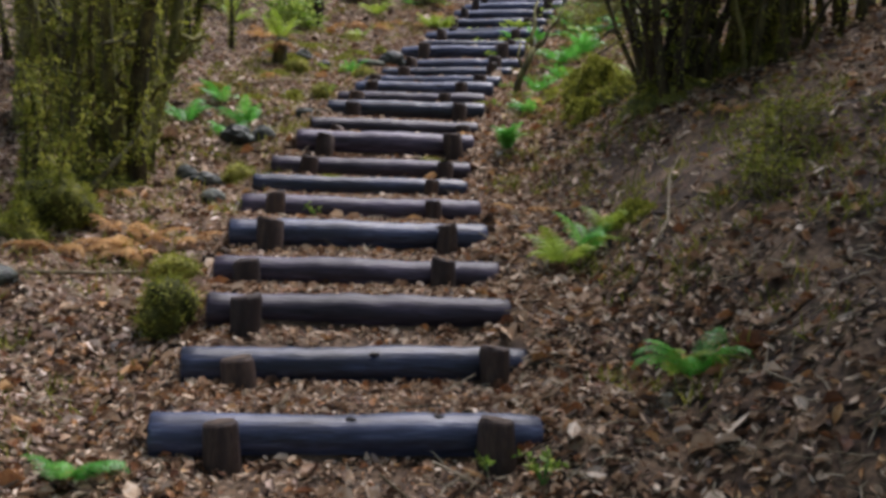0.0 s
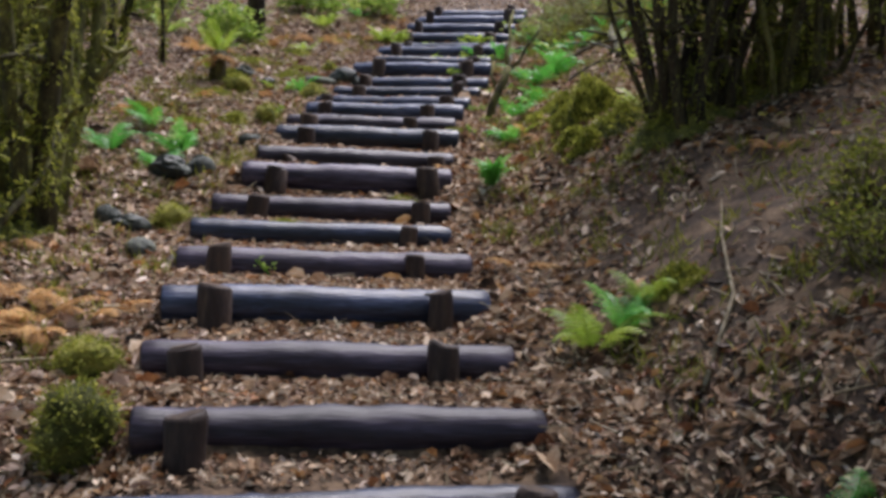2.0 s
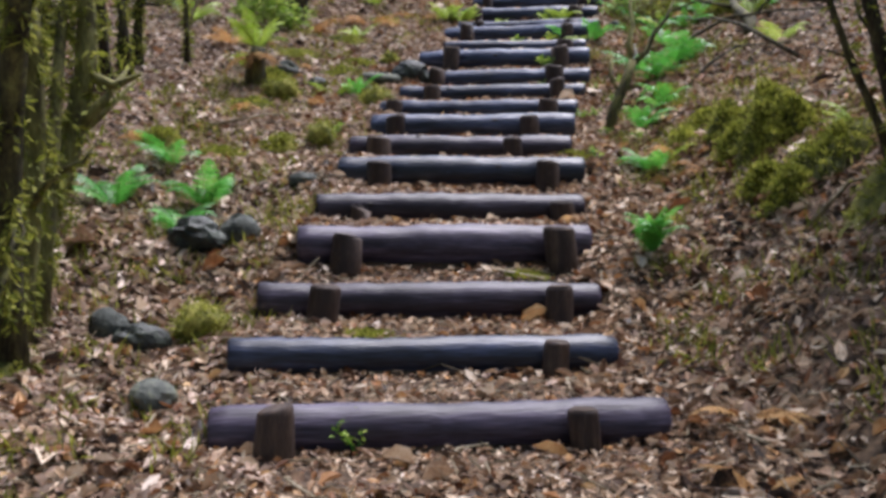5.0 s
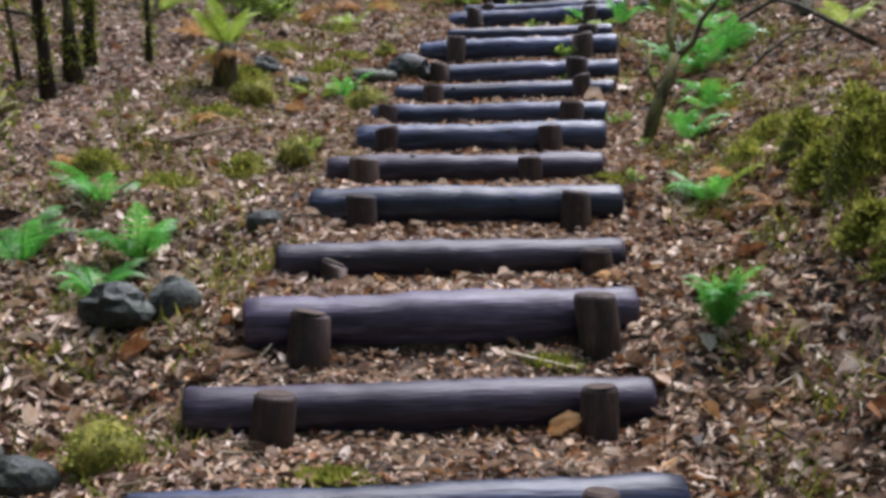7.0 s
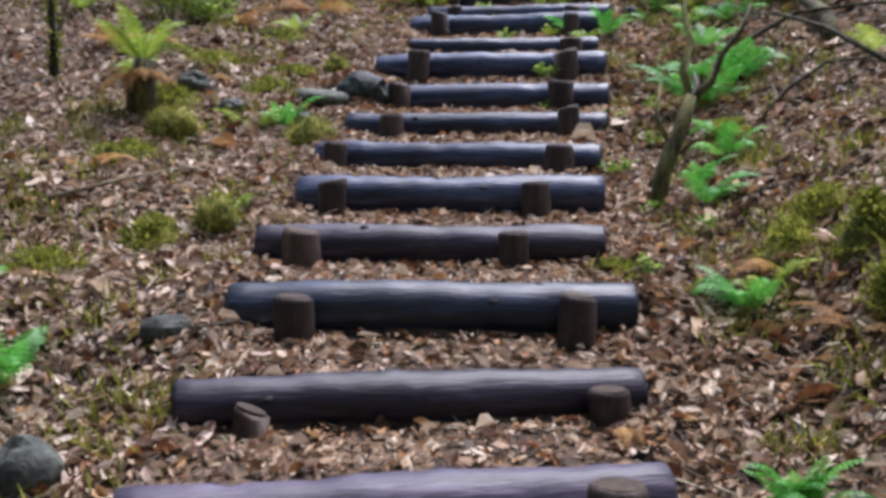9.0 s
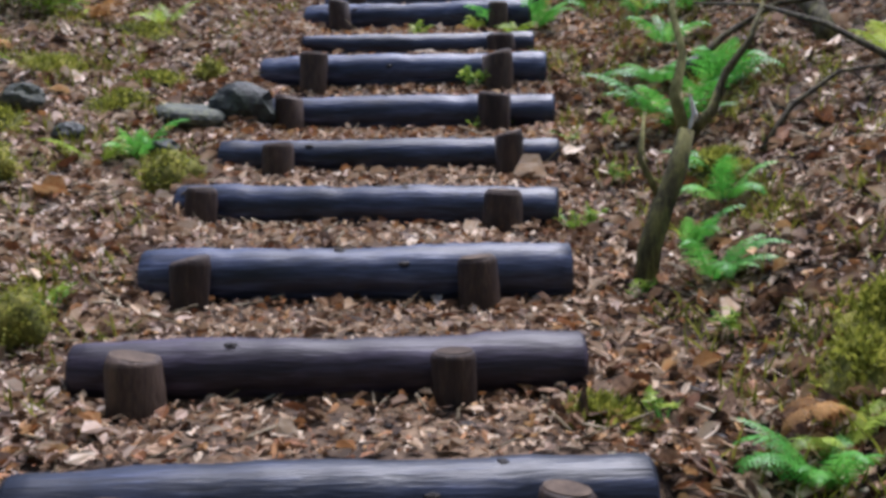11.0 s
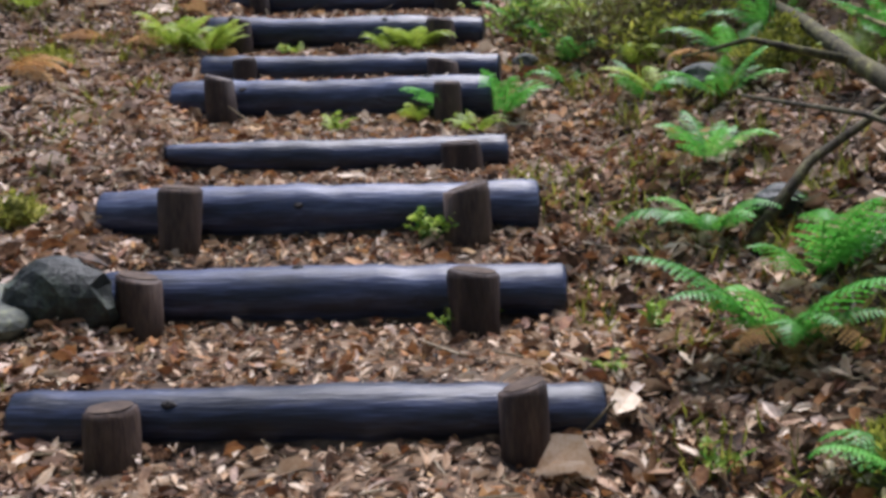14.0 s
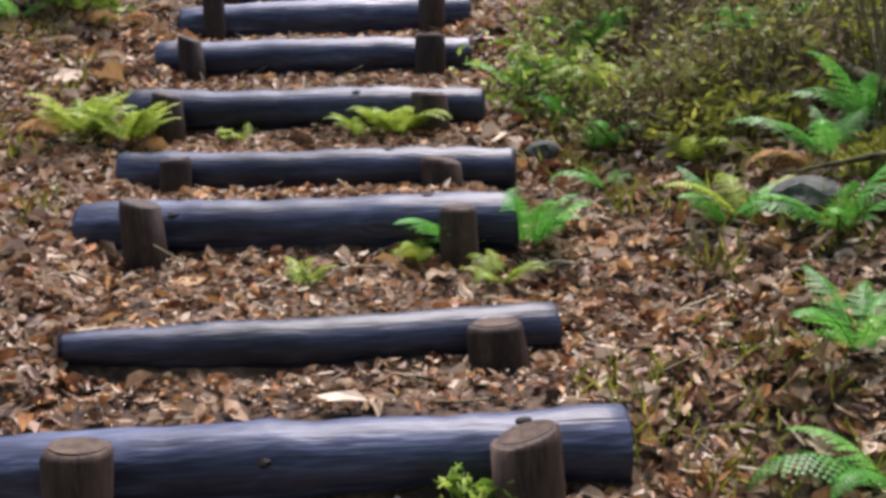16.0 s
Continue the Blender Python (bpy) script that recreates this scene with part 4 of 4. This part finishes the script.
# ---- leaf litter and twigs: uncountable, one sheet each ----


def bare(x, y):
    """Share of the ground left free of leaves: trodden earth and one dark patch on the bank."""
    d = math.hypot((x - 0.6) / 0.6, (y - 6.6) / 0.9)
    return max(0.0, 1.15 - 0.6 * d)


def worn(x, y):
    """Whether a place lies on the trodden earth between the logs."""
    return along(y, TREAD_L) + 0.12 < x < along(y, TREAD_R) - 0.1


def under_log(x, y):
    for cx, cy, length, zl, zr, r, turn, st in STEPS:
        if abs(y - cy) > 0.5:
            continue
        cs, sn = math.cos(radians(turn)), math.sin(radians(turn))
        u, w = (x - cx) * cs + (y - cy) * sn, -(x - cx) * sn + (y - cy) * cs
        if abs(w) < r * 1.02 and abs(u) < length / 2:
            return True
        for sx, sz, sr in st:
            if abs(u - sx) < sr and abs(w + r + sr * 0.85) < sr:
                return True
    return False


def scatter(name, areas, mat, label, seed, size, slim, tilt, sticks=False):
    rng = random.Random(seed)
    vs, fs = [], []
    for x0, x1, y0, y1, per in areas:
        for _ in range(int((x1 - x0) * (y1 - y0) * per)):
            x, y = rng.uniform(x0, x1), rng.uniform(y0, y1)
            patch = 0.5 + 0.5 * noise.noise(Vector((x * 1.7, y * 1.7, seed)))
            if rng.random() > 0.55 + 0.6 * patch or rng.random() < bare(x, y) or under_log(x, y):
                continue
            z = ground(x, y)
            e = 0.03
            n = Vector(((z - ground(x + e, y)) / e, (z - ground(x, y + e)) / e, 1)).normalized()
            if n.z < 0.5:
                continue
            n = (n + Vector((rng.gauss(0, tilt), rng.gauss(0, tilt), 0))).normalized()
            th = rng.uniform(0, 2 * math.pi)
            d = Vector((math.cos(th), math.sin(th), 0))
            d = (d - n * d.dot(n)).normalized()
            s = n.cross(d)
            ln = size * rng.lognormvariate(0, 0.36)
            if not sticks and worn(x, y):
                if rng.random() < 0.25:
                    continue
                ln *= 0.8
            w = ln * slim * rng.uniform(0.6, 1.5)
            p = Vector((x, y, z + rng.uniform(0.002, 0.022)))
            o = len(vs)
            if sticks:
                b = s * rng.gauss(0, 0.12) * ln
                r = ln * 0.012 + 0.0015
                v, f = tube([p - d * ln / 2, p + b, p + d * ln / 2], [r, r, r * 0.5], 4)
                vs += v
                fs += [tuple(i + o for i in q) for q in f]
                continue
            c = n * w * rng.uniform(-0.1, 0.8)
            k = n * ln * rng.uniform(-0.15, 0.25)
            vs += [p - d * ln / 2, p - d * ln * 0.2 + s * w * 0.45 + c, p + d * ln * 0.2 + s * w * 0.42 + c, p + d * ln / 2 + k, p + d * ln * 0.2 - s * w * 0.42 + c, p - d * ln * 0.2 - s * w * 0.45 + c]
            fs += [(o, o + 3, o + 2, o + 1), (o, o + 5, o + 4, o + 3)]
    tagged(new(name, mesh_of(name, vs, fs, mat)), label, "leaves" if not sticks else "twigs", kind="stuff")


scatter("leaf_litter", [(-3.1, 0.7, 2.6, 17, 1500), (-5.5, -3.1, 4, 20, 800), (0.7, 2.6, 3.5, 18, 700), (2.6, 4, 3.5, 18, 250), (-3.3, -1.9, 10, 16.5, 500), (-3.3, 0.9, 17, 22, 800), (-12, -5.5, 6, 34, 35), (3.0, 9, 4, 34, 30), (-5.5, 3.0, 22, 36, 60)], LEAF, "dry brown and tan fallen leaves covering the slope", 5, 0.044, 0.38, 0.4)
scatter("russet_leaves", [(-3.1, 0.9, 2.6, 17, 240), (0.9, 2.6, 3.5, 17, 140), (-5.5, -3.1, 4, 18, 80), (-2.3, 0.3, 12.2, 16.8, 420)], RUSSET_LEAF, "rust-red and orange fallen leaves among the brown ones", 12, 0.046, 0.42, 0.42)
scatter("large_leaves", [(-3.3, 1.2, 2.6, 17, 45), (-0.4, 1.0, 9, 13.5, 120)], LEAF, "large curled dry leaves lying on the litter", 8, 0.066, 0.5, 0.45)
# pale leaves lie thickest on the left, their colour imitating more sky light there
scatter("pale_leaves", [(-4.2, -1.75, 3.2, 18, 850), (-1.75, -0.3, 3.0, 17, 90), (-0.3, 0.9, 7.0, 17, 160)], PALE_LEAF, "pale tan dry leaves on the brown litter, massed at left to imitate sky light", 14, 0.044, 0.4, 0.42)
scatter("leaf_fragments", [(-2.6, 0.2, 3.0, 16.2, 1300)], LEAF, "small crumbled bits of dry leaf over the earth", 9, 0.02, 0.5, 0.4)
scatter("russet_fragments", [(-2.2, 0.0, 3.0, 16.2, 650)], RUSSET_LEAF, "small rust-red crumbs of leaf over the earth", 13, 0.019, 0.55, 0.4)
scatter("twig_litter", [(-3.3, -1.8, 2.6, 17, 230), (-1.8, -0.4, 2.6, 17, 60), (-0.4, 1.2, 2.6, 17, 190), (1.2, 3, 4, 16, 60), (-5.5, -3.3, 5, 18, 120)], TWIG, "thin brown and pale twigs scattered over the leaf litter", 6, 0.12, 0.1, 0.35, True)


def grass(areas, seed):
    """Thin dry and green blades in loose tufts."""
    rng = random.Random(seed)
    pts, nrm = [], []
    for x0, x1, y0, y1, tufts in areas:
        for _ in range(tufts):
            cx, cy = rng.uniform(x0, x1), rng.uniform(y0, y1)
            for _ in range(rng.randrange(8, 26)):
                x, y = cx + rng.gauss(0, 0.05), cy + rng.gauss(0, 0.05)
                if not under_log(x, y):
                    pts.append(Vector((x, y, ground(x, y) - 0.005)))
                    nrm.append(Vector((0, -0.2, 1.1)))
    v, f = blades(pts, nrm, 0.09, 0.006, rng, 0.35)
    tagged(new("dry_grass", mesh_of("dry_grass", v, f, MOSS_TUFT)), "thin dry and olive grass blades among the leaves", "grass", kind="stuff")


grass([(-3.6, -2.0, 6.5, 14.5, 230), (-0.45, 0.6, 7.5, 13.5, 170), (-3.5, -1.8, 3.5, 6.5, 60), (0.0, 1.6, 4.0, 7.5, 90), (-3.6, -1.8, 14.5, 18, 90), (-0.1, 1.5, 13.5, 17, 90)], 21)
ob = new("yellow_leaf", mesh_of("yellow_leaf", *blades([Vector((0, 0, 0)), Vector((0.03, 0.02, 0.004))], [Vector((1, 0.2, 0.2)), Vector((0.6, 1, 0.1))], 0.07, 0.045, random.Random(4)), YELLOW_LEAF))
ob.location = (-1.96, 9.93, ground(-1.96, 9.93) + 0.015)
tagged(ob, "bright yellow fallen leaf lying on brown litter", "leaf")
